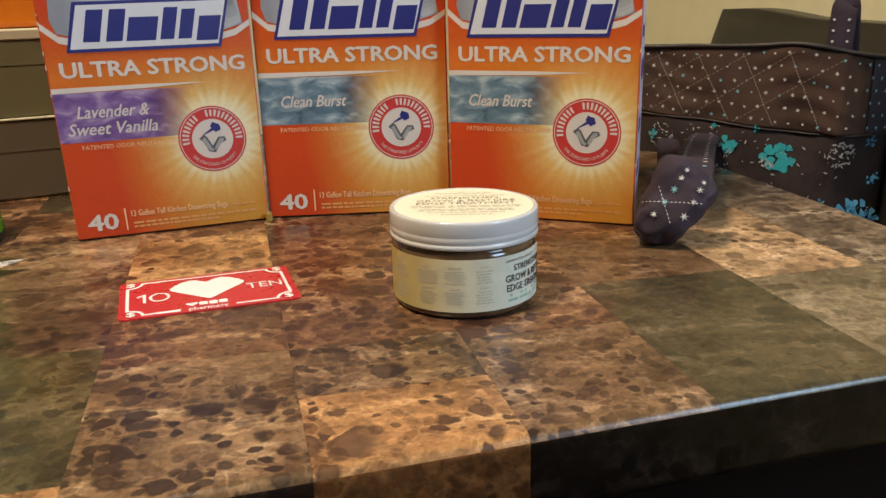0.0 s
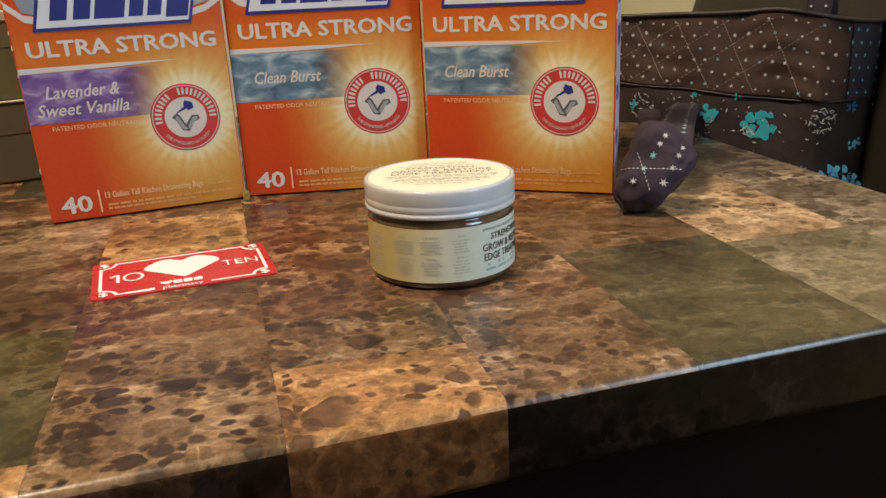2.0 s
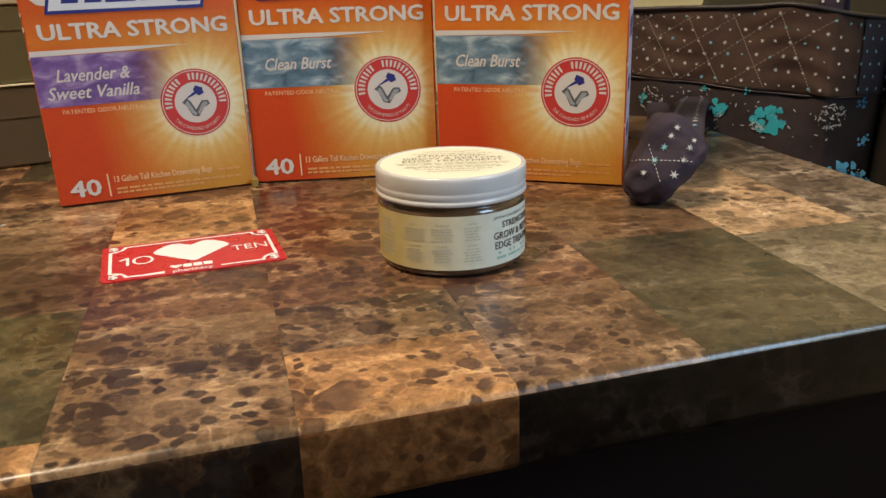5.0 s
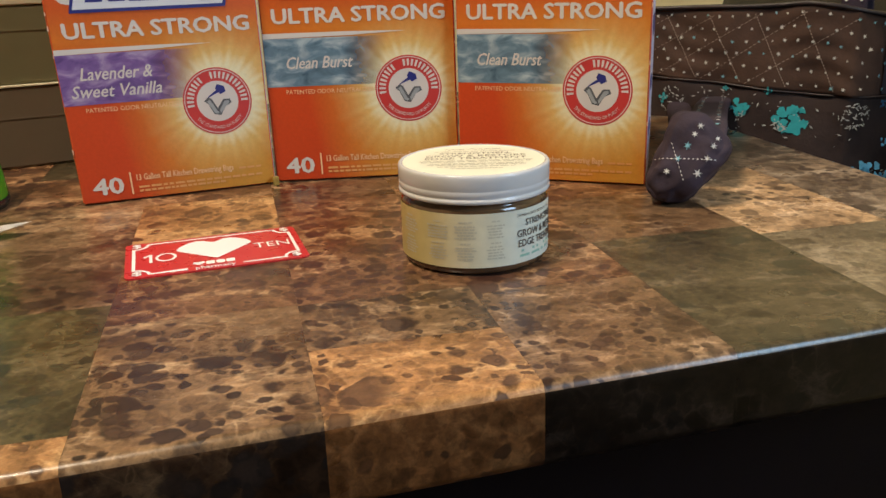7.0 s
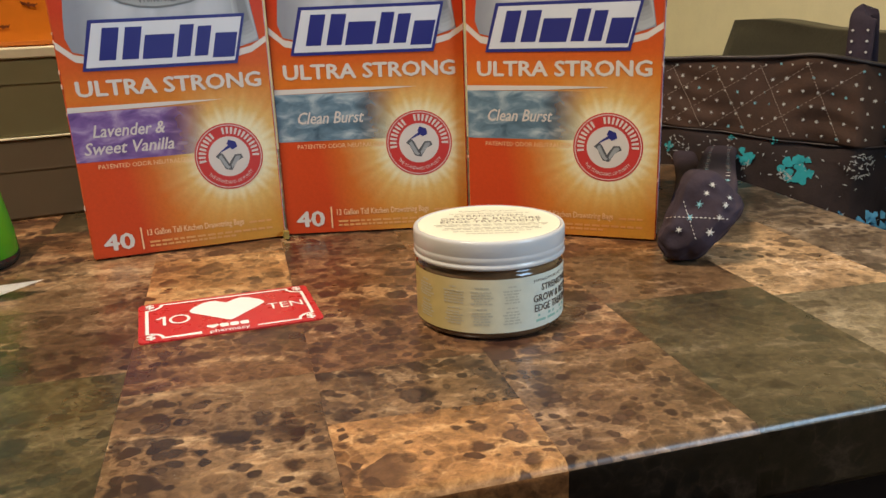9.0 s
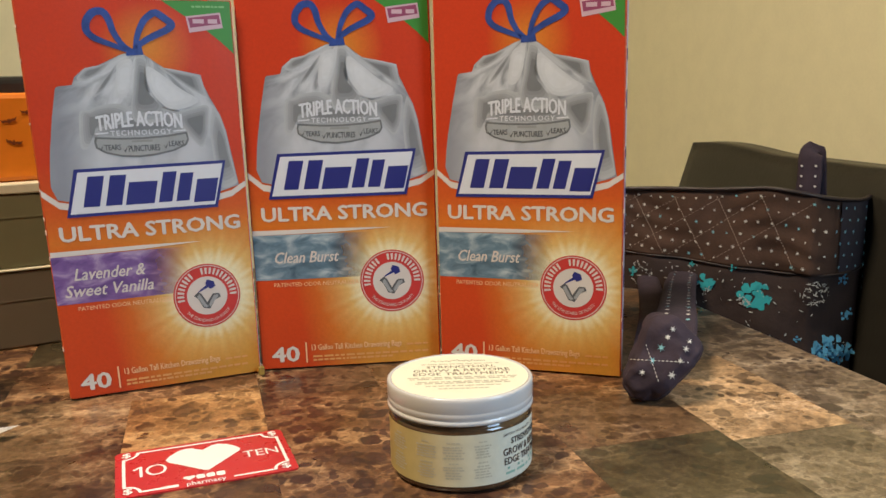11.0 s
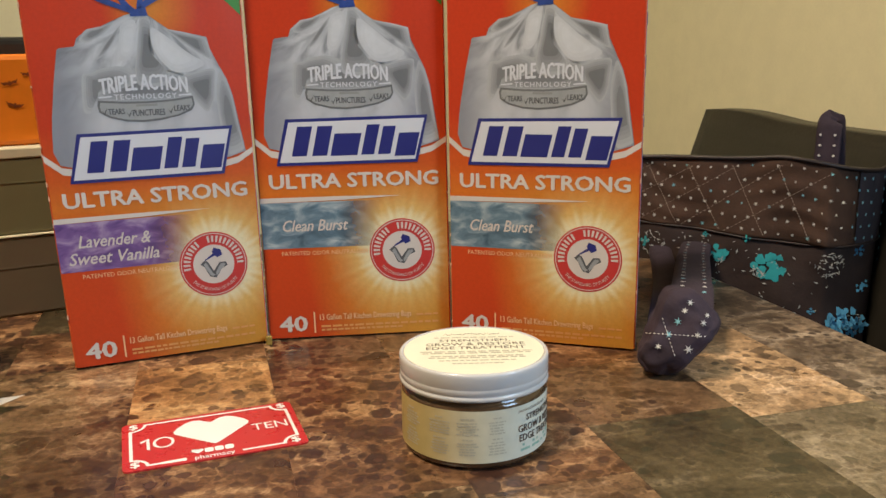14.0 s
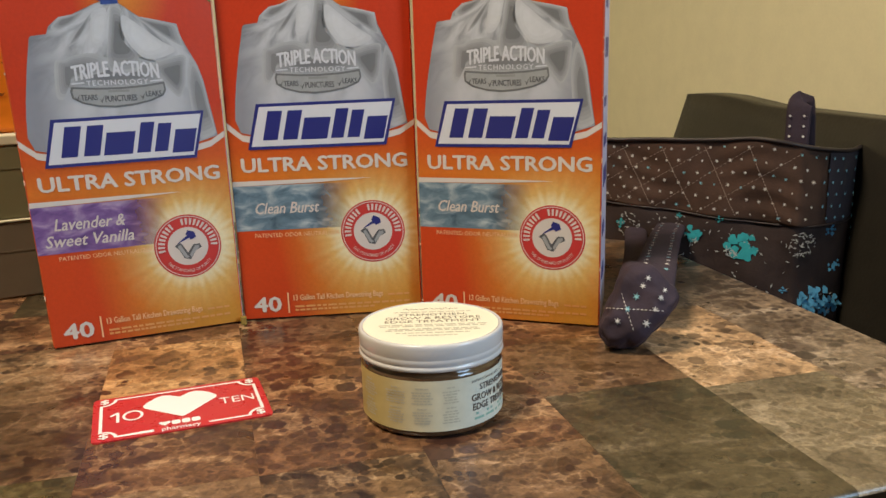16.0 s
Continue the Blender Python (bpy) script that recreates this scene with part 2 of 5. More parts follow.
def letters_bm(text, width, height, x, z, y, shear=0.0, bold=0.0, arc=None, spacing=1.0):
    """Text in the x-z plane: fitted to width and height, centred at (x, z). arc: the radius of a circle to bend it round, its middle at the top (or at the foot when minus)."""
    data = bpy.data.curves.new("letters", "FONT")
    data.body, data.shear, data.resolution_u, data.space_character = text, shear, 2, spacing
    ob = bpy.data.objects.new("letters", data)
    scene.collection.objects.link(ob)
    bpy.context.view_layer.update()
    mesh = bpy.data.meshes.new_from_object(ob.evaluated_get(bpy.context.evaluated_depsgraph_get()))
    bm = bmesh.new()
    bm.from_mesh(mesh)
    bpy.data.objects.remove(ob)
    bpy.data.curves.remove(data)
    bpy.data.meshes.remove(mesh)
    xs, ys = [v.co.x for v in bm.verts], [v.co.y for v in bm.verts]
    x0, x1, y0, y1 = min(xs), max(xs), min(ys), max(ys)
    for v in bm.verts:
        a = (v.co.x - x0) / (x1 - x0) - 0.5
        b = (v.co.y - y0) / (y1 - y0) - 0.5
        if arc is None:
            v.co = Vector((x + a * width, y, z + b * height))
        else:
            r = abs(arc) + (b * height if arc > 0 else -b * height)
            ang = a * width / abs(arc)
            if arc > 0:
                v.co = Vector((x + r * math.sin(ang), y, z + r * math.cos(ang)))
            else:
                v.co = Vector((x + r * math.sin(ang), y, z - r * math.cos(ang)))
    bm.normal_update()
    for face in bm.faces:
        if face.normal.y > 0:
            face.normal_flip()
    if not bold:
        return bm
    # heavier strokes: the same letters set again a hair to each side
    copies = [bm]
    for k, (dx, dz) in enumerate(((-1, 0), (1, 0), (0, 0.7), (0, -0.7))):
        more = bm.copy()
        for v in more.verts:
            v.co += Vector((dx * bold * height, -0.00004 * (k + 1), dz * bold * height))
        copies.append(more)
    return merge(*copies)


def bars_bm(x0, x1, z, height, y, words, seed):
    """A line of small print that cannot be read: plain bars of word length."""
    rnd = random.Random(seed)
    cuts = [rnd.uniform(0.5, 1.4) for _ in range(words)]
    total = sum(cuts) + 0.25 * (words - 1)
    many, x = [], x0
    for c in cuts:
        w = c / total * (x1 - x0)
        many.append(sheet_bm([(x, z - height / 2), (x + w, z - height / 2), (x + w, z + height / 2), (x, z + height / 2)], y))
        x += w + 0.25 / total * (x1 - x0)
    return merge(*many)


def tube_bm(points, wide, thick, seg=14, up=Vector((0, 0, 1)), across=None):
    """A padded strap of oval section along a smooth line."""
    pts = [Vector(p) for p in points]
    line = []
    for i in range(len(pts) - 1):
        p0, p1, p2, p3 = pts[max(i - 1, 0)], pts[i], pts[i + 1], pts[min(i + 2, len(pts) - 1)]
        for k in range(8):
            t = k / 8
            line.append(0.5 * ((2 * p1) + (p2 - p0) * t + (2 * p0 - 5 * p1 + 4 * p2 - p3) * t * t + (3 * p1 - p0 - 3 * p2 + p3) * t ** 3))
    line.append(pts[-1])
    bm = bmesh.new()
    rings = []
    for i, p in enumerate(line):
        w = wide if not isinstance(wide, list) else float(np.interp(i / 8, range(len(wide)), wide))
        d = (line[min(i + 1, len(line) - 1)] - line[max(i - 1, 0)]).normalized()
        lay = across if not isinstance(across, list) else across[min(i // 8, len(across) - 1)].lerp(across[min(i // 8 + 1, len(across) - 1)], (i % 8) / 8)
        side = d.cross(up).normalized() if lay is None else (lay - d * lay.dot(d)).normalized()
        nrm = side.cross(d).normalized()
        th = thick if not isinstance(thick, list) else float(np.interp(i / 8, range(len(thick)), thick))
        ring = []
        for k in range(seg):
            a = 2 * math.pi * k / seg
            ca, sa = math.cos(a), math.sin(a)
            ring.append(bm.verts.new(p + side * (w / 2 * math.copysign(abs(ca) ** 0.55, ca)) + nrm * (th / 2 * math.copysign(abs(sa) ** 0.8, sa))))
        rings.append(ring)
    for a, b in zip(rings, rings[1:]):
        for k in range(seg):
            bm.faces.new((a[k], a[(k + 1) % seg], b[(k + 1) % seg], b[k]))
    bm.faces.new(rings[0][::-1])
    bm.faces.new(rings[-1])
    bmesh.ops.recalc_face_normals(bm, faces=bm.faces[:])
    return bm, line


# ---- the room ----
U0, U1, V0, V1, HIGH = -2.4, 0.80, -3.4, 2.2, 2.5


def structure(name, bm, material, label):
    ob = obj(name, bm, material)
    ob.matrix_world = ROOM
    return tagged(ob, label, name.split("_")[0], kind="structure")


structure("floor", box_bm(U0 - 0.2, U1 + 0.2, V0 - 0.2, V1 + 0.2, -0.1, 0.0), M_FLOOR, "dark brown floor under the table")
structure("ceiling", box_bm(U0 - 0.2, U1 + 0.2, V0 - 0.2, V1 + 0.2, HIGH, HIGH + 0.1), M_CEIL, "plain white ceiling above the dining corner")
structure("wall_north", box_bm(U0, U1, V1, V1 + 0.12, 0, HIGH), M_PAINT, "plain cream painted wall behind the table")
structure("wall_west", box_bm(U0 - 0.12, U0, V0, V1 + 0.12, 0, HIGH), M_PAINT, "plain cream painted side wall")
# never in view; dark so that the table's front edge has little to reflect
structure("wall_south", box_bm(U0, U1, V0 - 0.12, V0, 0, HIGH), M_UNSEENDARK, "unseen wall behind the camera, kept dark to cut reflections")
# the east wall, with a window opening
WV0, WV1, WZ0, WZ1 = -0.70, -0.15, 0.98, 1.6
structure("wall_east", merge(box_bm(U1, U1 + 0.12, V0, WV0, 0, HIGH), box_bm(U1, U1 + 0.12, WV1, V1 + 0.12, 0, HIGH),
                             box_bm(U1, U1 + 0.12, WV0, WV1, 0, WZ0), box_bm(U1, U1 + 0.12, WV0, WV1, WZ1, HIGH)), M_PAINT, "cream painted wall with the window, beside the chair")
win = thing("window_1", ROOM, "white framed window letting in cool daylight", "window", kind="structure")
part("window_frame", merge(box_bm(U1 + 0.02, U1 + 0.1, WV0, WV0 + 0.05, WZ0, WZ1), box_bm(U1 + 0.02, U1 + 0.1, WV1 - 0.05, WV1, WZ0, WZ1),
                           box_bm(U1 + 0.02, U1 + 0.1, WV0 + 0.05, WV1 - 0.05, WZ0, WZ0 + 0.05), box_bm(U1 + 0.02, U1 + 0.1, WV0 + 0.05, WV1 - 0.05, WZ1 - 0.05, WZ1)), M_WHITE, win)

area_light("window_light", ROOM @ look((U1 + 0.01, (WV0 + WV1) / 2, (WZ0 + WZ1) / 2), (0, (WV0 + WV1) / 2 + 0.55, 1.1)), WV1 - WV0 - 0.1, WZ1 - WZ0 - 0.1, 7.5, (0.50, 0.74, 1.0), 130)

lamp = thing("ceiling_lamp", ROOM @ pose(-0.55, 0.14, HIGH), "round warm white ceiling lamp", "lamp")
M_GLOW, nt, bsdf = nodes_of("warm lamp glass")
bsdf.inputs["Emission Color"].default_value = (1.0, 0.78, 0.5, 1)
bsdf.inputs["Emission Strength"].default_value = 4.0
part("mount", lathe_bm([(0.15, -0.03), (0.15, 0.0)]), M_WHITE, lamp)
part("shade", lathe_bm([(0.02, -0.11), (0.10, -0.095), (0.15, -0.06), (0.16, -0.031)]), M_GLOW, lamp, "glowing frosted glass bowl", True)
area_light("lamp_light", ROOM @ look((-0.55, 0.14, HIGH - 0.13), (-0.45, 0.2, 0)), 0.4, 0.4, 44, (1.0, 0.835, 0.62))

# ---- the table ----
FRONT, RIGHT, LEFT, BACK, THICK = 0.206, 0.402, -0.70, 0.90, 0.032
SLANT = 0.055
table = thing("dining_table", ROOM, "dining table with a glossy brown marble-look tiled top", "table")
part("core", box_bm(LEFT + 0.002, RIGHT - 0.002, FRONT + 0.026, BACK, TOP - THICK, TOP - 0.006), M_DARKWOOD, table)
part("apron", box_bm(LEFT + 0.06, RIGHT - 0.06, FRONT + 0.07, BACK - 0.06, TOP - 0.14, TOP - THICK - 0.001, 0.003), M_DARKWOOD, table, "near black wooden apron")
for lu in (LEFT + 0.07, RIGHT - 0.14):
    for lv in (FRONT + 0.09, BACK - 0.16):
        part("leg", box_bm(lu, lu + 0.07, lv, lv + 0.07, 0, TOP - 0.14, 0.004), M_DARKWOOD, table)

# columns of tiles: the seams across, and for each column the seams along with the kind of marble
SEAMS = (-0.70, -0.625, -0.55, -0.475, -0.40, -0.325, -0.25, -0.20, -0.124, -0.047, 0.030, 0.104, 0.178, 0.263, 0.337, RIGHT)
RUNS = {
    14: ((0.305, "beige"), (0.39, "ash"), (0.47, "ash"), (0.56, "ash"), (0.66, "tan"), (BACK, "ash")),
    13: ((0.335, "beige"), (0.465, "peach"), (0.55, "ash"), (0.64, "rose"), (0.72, "tan"), (BACK, "umber")),
    12: ((0.35, "olive"), (0.43, "rose"), (0.52, "brown"), (0.60, "tan"), (0.70, "brown"), (BACK, "olive")),
    11: ((0.299, "rose"), (0.40, "brown"), (0.49, "brown"), (0.58, "tan"), (BACK, "brown")),
    10: ((0.262, "gold"), (0.309, "tan"), (0.39, "brown"), (0.48, "brown"), (0.56, "umber"), (BACK, "tan")),
    9: ((0.31, "tan"), (0.385, "brown"), (0.505, "gold"), (0.60, "brown"), (BACK, "tan")),
    8: ((0.222, "gold"), (0.335, "green"), (0.43, "umber"), (0.52, "tan"), (0.60, "brown"), (BACK, "olive")),
    7: ((0.30, "green"), (0.40, "green"), (0.50, "brown"), (0.58, "tan"), (BACK, "brown")),
}
LIP = 0.0042                   # radius of the rounded rim


def rim(depth_in):
    """Points round the rim from the top inwards to where the upright band begins: distance out, height."""
    pts = [(-depth_in, 0.0), (-LIP - 0.001, 0.0)]
    for k in range(9):
        a = math.pi / 2 * k / 10
        pts.append((-LIP + LIP * math.sin(a), -LIP + LIP * math.cos(a)))
    return pts


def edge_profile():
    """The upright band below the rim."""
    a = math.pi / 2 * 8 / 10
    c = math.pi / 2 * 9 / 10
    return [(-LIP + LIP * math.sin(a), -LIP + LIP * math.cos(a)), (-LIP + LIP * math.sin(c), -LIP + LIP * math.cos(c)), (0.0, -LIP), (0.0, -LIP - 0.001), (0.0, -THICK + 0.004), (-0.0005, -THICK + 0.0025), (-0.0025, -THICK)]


def front_edge(u):
    """The front rim runs a little aslant to the tile seams."""
    return FRONT + 0.001 + SLANT * (u - 0.03)


def strip_round(u0, u1, v0, v1, front, profile):
    bm = bmesh.new()
    if front:
        rows = [[bm.verts.new((u, v1 if o < -0.008 else front_edge(u) - o, TOP + h)) for o, h in profile] for u in (u0, u1)]
    else:
        rows = [[bm.verts.new((u1 + o, v, TOP + h)) for o, h in profile] for v in (v0, v1)]
    for i in range(len(profile) - 1):
        quad = (rows[0][i], rows[0][i + 1], rows[1][i + 1], rows[1][i])
        bm.faces.new(quad if not front else quad)
    bm.normal_update()
    out = Vector((0, -1, 1)) if front else Vector((1, 0, 1))
    if sum(f.normal.dot(out) * f.calc_area() for f in bm.faces) < 0:
        bmesh.ops.reverse_faces(bm, faces=bm.faces[:])
    return bm


def tile_bm(u0, u1, v0, v1, front, right):
    g = 0.00002
    u0, u1, v0, v1 = u0 + g, u1 - (0 if right else g), v0 + (0 if front else g), v1 - g
    if front:
        return strip_round(u0, u1, v0, v1, True, rim(v1 - v0))
    if right:
        return strip_round(u0, u1, v0, v1, False, rim(u1 - u0))
    return box_bm(u0, u1, v0, v1, TOP - 0.0055, TOP)


# the shaded colour each tile's upright band takes, darker than its top
EDGE_SHADE = {"gold": "amber", "tan": "dusk", "peach": "dusk", "brown": "dusk"}


def lay_tiles():
    rnd = random.Random(5)
    kinds = ["tan", "rose", "brown", "umber", "olive", "green", "beige"]
    for c in range(len(SEAMS) - 1):
        v = FRONT
        runs = RUNS.get(c)
        if runs is None:
            runs = [(FRONT + 0.09 * (k + 1), rnd.choice(kinds)) for k in range(7)] + [(BACK, rnd.choice(kinds))]
        for k, (end, kind) in enumerate(runs):
            # a corner tile bends over the front rim only; the long rear runs are cut in two
            stops = [end] if end - v < 0.16 else [(v + end) / 2, end]
            for n, e in enumerate(stops):
                which = kind if n == 0 else rnd.choice(kinds)
                front, right = v == FRONT, c == len(SEAMS) - 2 and v > FRONT
                part("tile", tile_bm(SEAMS[c], SEAMS[c + 1], v, e, front, right), MARBLE[which], table, smooth=front or right)
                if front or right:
                    part("edge_tile", strip_round(SEAMS[c], SEAMS[c + 1], v, e, front, edge_profile()), MARBLE[EDGE_SHADE.get(which, "night")], table, smooth=True)
                v = e


# ---- printed boxes of bags ----
BW, BD, BH = 0.120, 0.066, 0.246
GAP = 0.0008                   # the printed walls end just above the tabletop


def front_print():
    """The box's printed front: red above, orange and gold below, with a pale sunburst round the seal."""
    m, nt, bsdf = nodes_of("printed orange box front")
    tc = nt.nodes.new("ShaderNodeTexCoord")
    sep = nt.nodes.new("ShaderNodeSeparateXYZ")
    nt.links.new(tc.outputs["Object"], sep.inputs[0])
    fx = maths(nt, "DIVIDE", sep.outputs["X"], BW)
    fz = maths(nt, "DIVIDE", sep.outputs["Z"], BH)
    # distance from a point of the face, in metres
    def reach(x, z):
        dx, dz = maths(nt, "SUBTRACT", sep.outputs["X"], x), maths(nt, "SUBTRACT", sep.outputs["Z"], z)
        return dx, dz, maths(nt, "SQRT", maths(nt, "ADD", maths(nt, "MULTIPLY", dx, dx), maths(nt, "MULTIPLY", dz, dz)))
    col = ramp(nt, fz, [(0.0, (0.56, 0.055, 0.012)), (0.30, (0.60, 0.065, 0.012)), (0.40, (0.66, 0.17, 0.02)), (0.47, (0.60, 0.10, 0.015)), (0.6, (0.55, 0.045, 0.012)), (1.0, (0.57, 0.045, 0.012))])
    # golden right part of the lower half
    low = ramp(nt, fz, [(0.0, (1, 1, 1)), (0.34, (1, 1, 1)), (0.42, (0.25, 0.25, 0.25)), (0.46, (0, 0, 0))])
    side = ramp(nt, maths(nt, "ADD", fx, maths(nt, "MULTIPLY", fz, 0.35)), [(0.28, (0, 0, 0)), (0.62, (0.85, 0.85, 0.85)), (0.95, (1, 1, 1)), (1.0, (0.8, 0.8, 0.8))])
    col = mix(nt, maths(nt, "MULTIPLY", low, side), col, (0.64, 0.29, 0.04))
    # glow round the seal with rays
    dx, dz, r = reach(0.0893, 0.0580)
    ang = maths(nt, "ARCTAN2", dz, dx)
    ray = maths(nt, "ADD", maths(nt, "MULTIPLY", maths(nt, "SINE", maths(nt, "MULTIPLY", ang, 23.0)), 0.5),
                maths(nt, "MULTIPLY", maths(nt, "SINE", maths(nt, "MULTIPLY", ang, 37.0)), 0.4))
    rr = maths(nt, "ADD", r, maths(nt, "MULTIPLY", ray, 0.0022))
    glow = ramp(nt, maths(nt, "MULTIPLY", rr, 20.0), [(0.40, (1, 1, 1)), (0.54, (0.64, 0.64, 0.64)), (0.76, (0.22, 0.22, 0.22)), (1.0, (0, 0, 0))])
    col = mix(nt, glow, col, (0.80, 0.62, 0.25))
    core = ramp(nt, maths(nt, "MULTIPLY", rr, 20.0), [(0.41, (0.85, 0.85, 0.85)), (0.60, (0, 0, 0))])
    col = mix(nt, core, col, (0.82, 0.76, 0.52))
    # small glow behind the bow
    _, _, r2 = reach(0.062, 0.213)
    glow2 = ramp(nt, maths(nt, "MULTIPLY", r2, 20.0), [(0.05, (0.8, 0.8, 0.8)), (0.55, (0, 0, 0))])
    col = mix(nt, glow2, col, (0.68, 0.26, 0.03))
    vec = coords(nt)
    wear = noisy(nt, vec, 420, 5, 0.7)
    col = mix(nt, 0.5, col, ramp(nt, wear, [(0.25, (0.66, 0.64, 0.62)), (0.7, (0.96, 0.92, 0.88))]), "MULTIPLY")
    nt.links.new(col, bsdf.inputs["Base Color"])
    bsdf.inputs["Roughness"].default_value = 0.42
    bsdf.inputs["Specular IOR Level"].default_value = 0.35
    bumped(nt, bsdf, noisy(nt, vec, 18, 3), 0.25, 0.004)
    return m


def scent_print(name, deep, mid, pale):
    """A cloudy coloured field that fades out to the right."""
    m, nt, bsdf = nodes_of(name)
    tc = nt.nodes.new("ShaderNodeTexCoord")
    sep = nt.nodes.new("ShaderNodeSeparateXYZ")
    nt.links.new(tc.outputs["Object"], sep.inputs[0])
    vec = coords(nt, (1, 1, 2.2))
    cloud = noisy(nt, vec, 62, 4, 0.5, 0.9)
    col = ramp(nt, cloud, [(0.28, deep), (0.5, mid), (0.72, pale)])
    nt.links.new(col, bsdf.inputs["Base Color"])
    bsdf.inputs["Roughness"].default_value = 0.42
    fade = ramp(nt, maths(nt, "DIVIDE", sep.outputs["X"], BW), [(0.40, (1, 1, 1)), (0.64, (0, 0, 0))])
    nt.links.new(fade, bsdf.inputs["Alpha"])
    return m


def film_print():
    """The pictured bag: pale grey film, pleated towards its knot, plainer below, darker at the sides."""
    m, nt, bsdf = nodes_of("grey printed bag")
    tc = nt.nodes.new("ShaderNodeTexCoord")
    sep = nt.nodes.new("ShaderNodeSeparateXYZ")
    nt.links.new(tc.outputs["Object"], sep.inputs[0])
    dx = maths(nt, "SUBTRACT", sep.outputs["X"], 0.0605)
    dz = maths(nt, "SUBTRACT", 0.2165, sep.outputs["Z"])
    ang = maths(nt, "ARCTAN2", dx, dz)
    r = maths(nt, "SQRT", maths(nt, "ADD", maths(nt, "MULTIPLY", dx, dx), maths(nt, "MULTIPLY", dz, dz)))
    at = nt.nodes.new("ShaderNodeCombineXYZ")
    nt.links.new(maths(nt, "MULTIPLY", ang, 2.6), at.inputs[0])
    nt.links.new(maths(nt, "MULTIPLY", r, 22.0), at.inputs[1])
    pleat = noisy(nt, at.outputs[0], 1.9, 4, 0.5, 0.7)
    col = ramp(nt, pleat, [(0.33, (0.23, 0.235, 0.245)), (0.44, (0.34, 0.345, 0.36)), (0.56, (0.45, 0.455, 0.475)), (0.7, (0.54, 0.545, 0.56))])
    soft = ramp(nt, noisy(nt, coords(nt, (1, 1, 0.6)), 26, 3, 0.5, 0.4), [(0.3, (0.36, 0.365, 0.39)), (0.65, (0.49, 0.495, 0.52))])
    col = mix(nt, ramp(nt, maths(nt, "MULTIPLY", r, 10.0), [(0.42, (0, 0, 0)), (0.78, (0.85, 0.85, 0.85))]), col, soft)
    edge = ramp(nt, maths(nt, "ABSOLUTE", maths(nt, "SUBTRACT", sep.outputs["X"], 0.0605)), [(0.030, (1, 1, 1)), (0.052, (0.55, 0.56, 0.6))])
    col = mix(nt, 1.0, col, edge, "MULTIPLY")
    nt.links.new(col, bsdf.inputs["Base Color"])
    bsdf.inputs["Roughness"].default_value = 0.45
    return m


M_FRONT = front_print()
M_FILM = film_print()
GREYS = [plain("grey film print", (0.16 + 0.028 * k, 0.162 + 0.0282 * k, 0.166 + 0.029 * k), 0.45, vary=0.12, grain=150, bump=0) for k in range(17)]
FOLD_TONE = (0.165, 0.20, 0.29, 0.48, 0.56)
M_STAMP = plain("mid grey stamp ink", (0.31, 0.315, 0.31), 0.5, vary=0.15, grain=200, bump=0)
M_STAMPRIM = plain("dark grey stamp rim", (0.14, 0.14, 0.14), 0.5, vary=0.15, bump=0)
M_BADGE = plain("pinkish badge ink", (0.55, 0.36, 0.40), 0.5, vary=0.1, bump=0)
M_LEAFPALE = plain("pale green ink", (0.20, 0.40, 0.14), 0.5, vary=0.1, bump=0)
M_RIBBON = plain("blue ribbon ink", (0.022, 0.05, 0.21), 0.45, vary=0.6, grain=200, bump=0)
M_LAVENDER = plain("pale lavender board", (0.50, 0.48, 0.62), 0.5, vary=0.12, grain=90, bump=0.05)
M_LILAC = scent_print("lilac flower print", (0.085, 0.04, 0.16), (0.18, 0.095, 0.27), (0.42, 0.31, 0.45))
M_TEAL = scent_print("teal water print", (0.045, 0.088, 0.125), (0.13, 0.205, 0.26), (0.40, 0.46, 0.48))


def fr(points):
    """Fractions of the face (across, down from the top) to metres."""
    return [(x * BW, (1 - y) * BH) for x, y in points]


def bow_loop(points, wide):
    pts = fr(points)
    many = []
    n = len(pts)
    left, right = [], []
    for i, p in enumerate(pts):
        a, b = pts[max(i - 1, 0)], pts[min(i + 1, n - 1)]
        d = Vector((b[0] - a[0], b[1] - a[1])).normalized()
        w = wide * (0.55 + 0.45 * math.sin(math.pi * i / (n - 1)))
        left.append((p[0] - d.y * w / 2, p[1] + d.x * w / 2))
        right.append((p[0] + d.y * w / 2, p[1] - d.x * w / 2))
    for i in range(n - 1):
        many.append(sheet_bm([left[i], left[i + 1], right[i + 1], right[i]], -0.0008))
    return merge(*many)


def ring_bm(x, z, r0, r1, y, seg=48):
    bm = bmesh.new()
    outer = [bm.verts.new((x + r1 * math.cos(2 * math.pi * i / seg), y, z + r1 * math.sin(2 * math.pi * i / seg))) for i in range(seg)]
    if r0 <= 0:
        bm.faces.new(outer)
    else:
        inner = [bm.verts.new((x + r0 * math.cos(2 * math.pi * i / seg), y, z + r0 * math.sin(2 * math.pi * i / seg))) for i in range(seg)]
        for i in range(seg):
            j = (i + 1) % seg
            bm.faces.new((outer[i], outer[j], inner[j], inner[i]))
    bm.normal_update()
    for f in bm.faces:
        if f.normal.y > 0:
            f.normal_flip()
    return bm


def soft(points, loop=True):
    """Rounds the corners of an outline by cutting each twice."""
    for _ in range(2):
        out = []
        n = len(points)
        for i in range(n if loop else n - 1):
            (a, b), (c, d) = points[i], points[(i + 1) % n]
            out += [(a * 0.8 + c * 0.2, b * 0.8 + d * 0.2), (a * 0.2 + c * 0.8, b * 0.2 + d * 0.8)]
        points = out if loop else [points[0]] + out + [points[-1]]
    return points


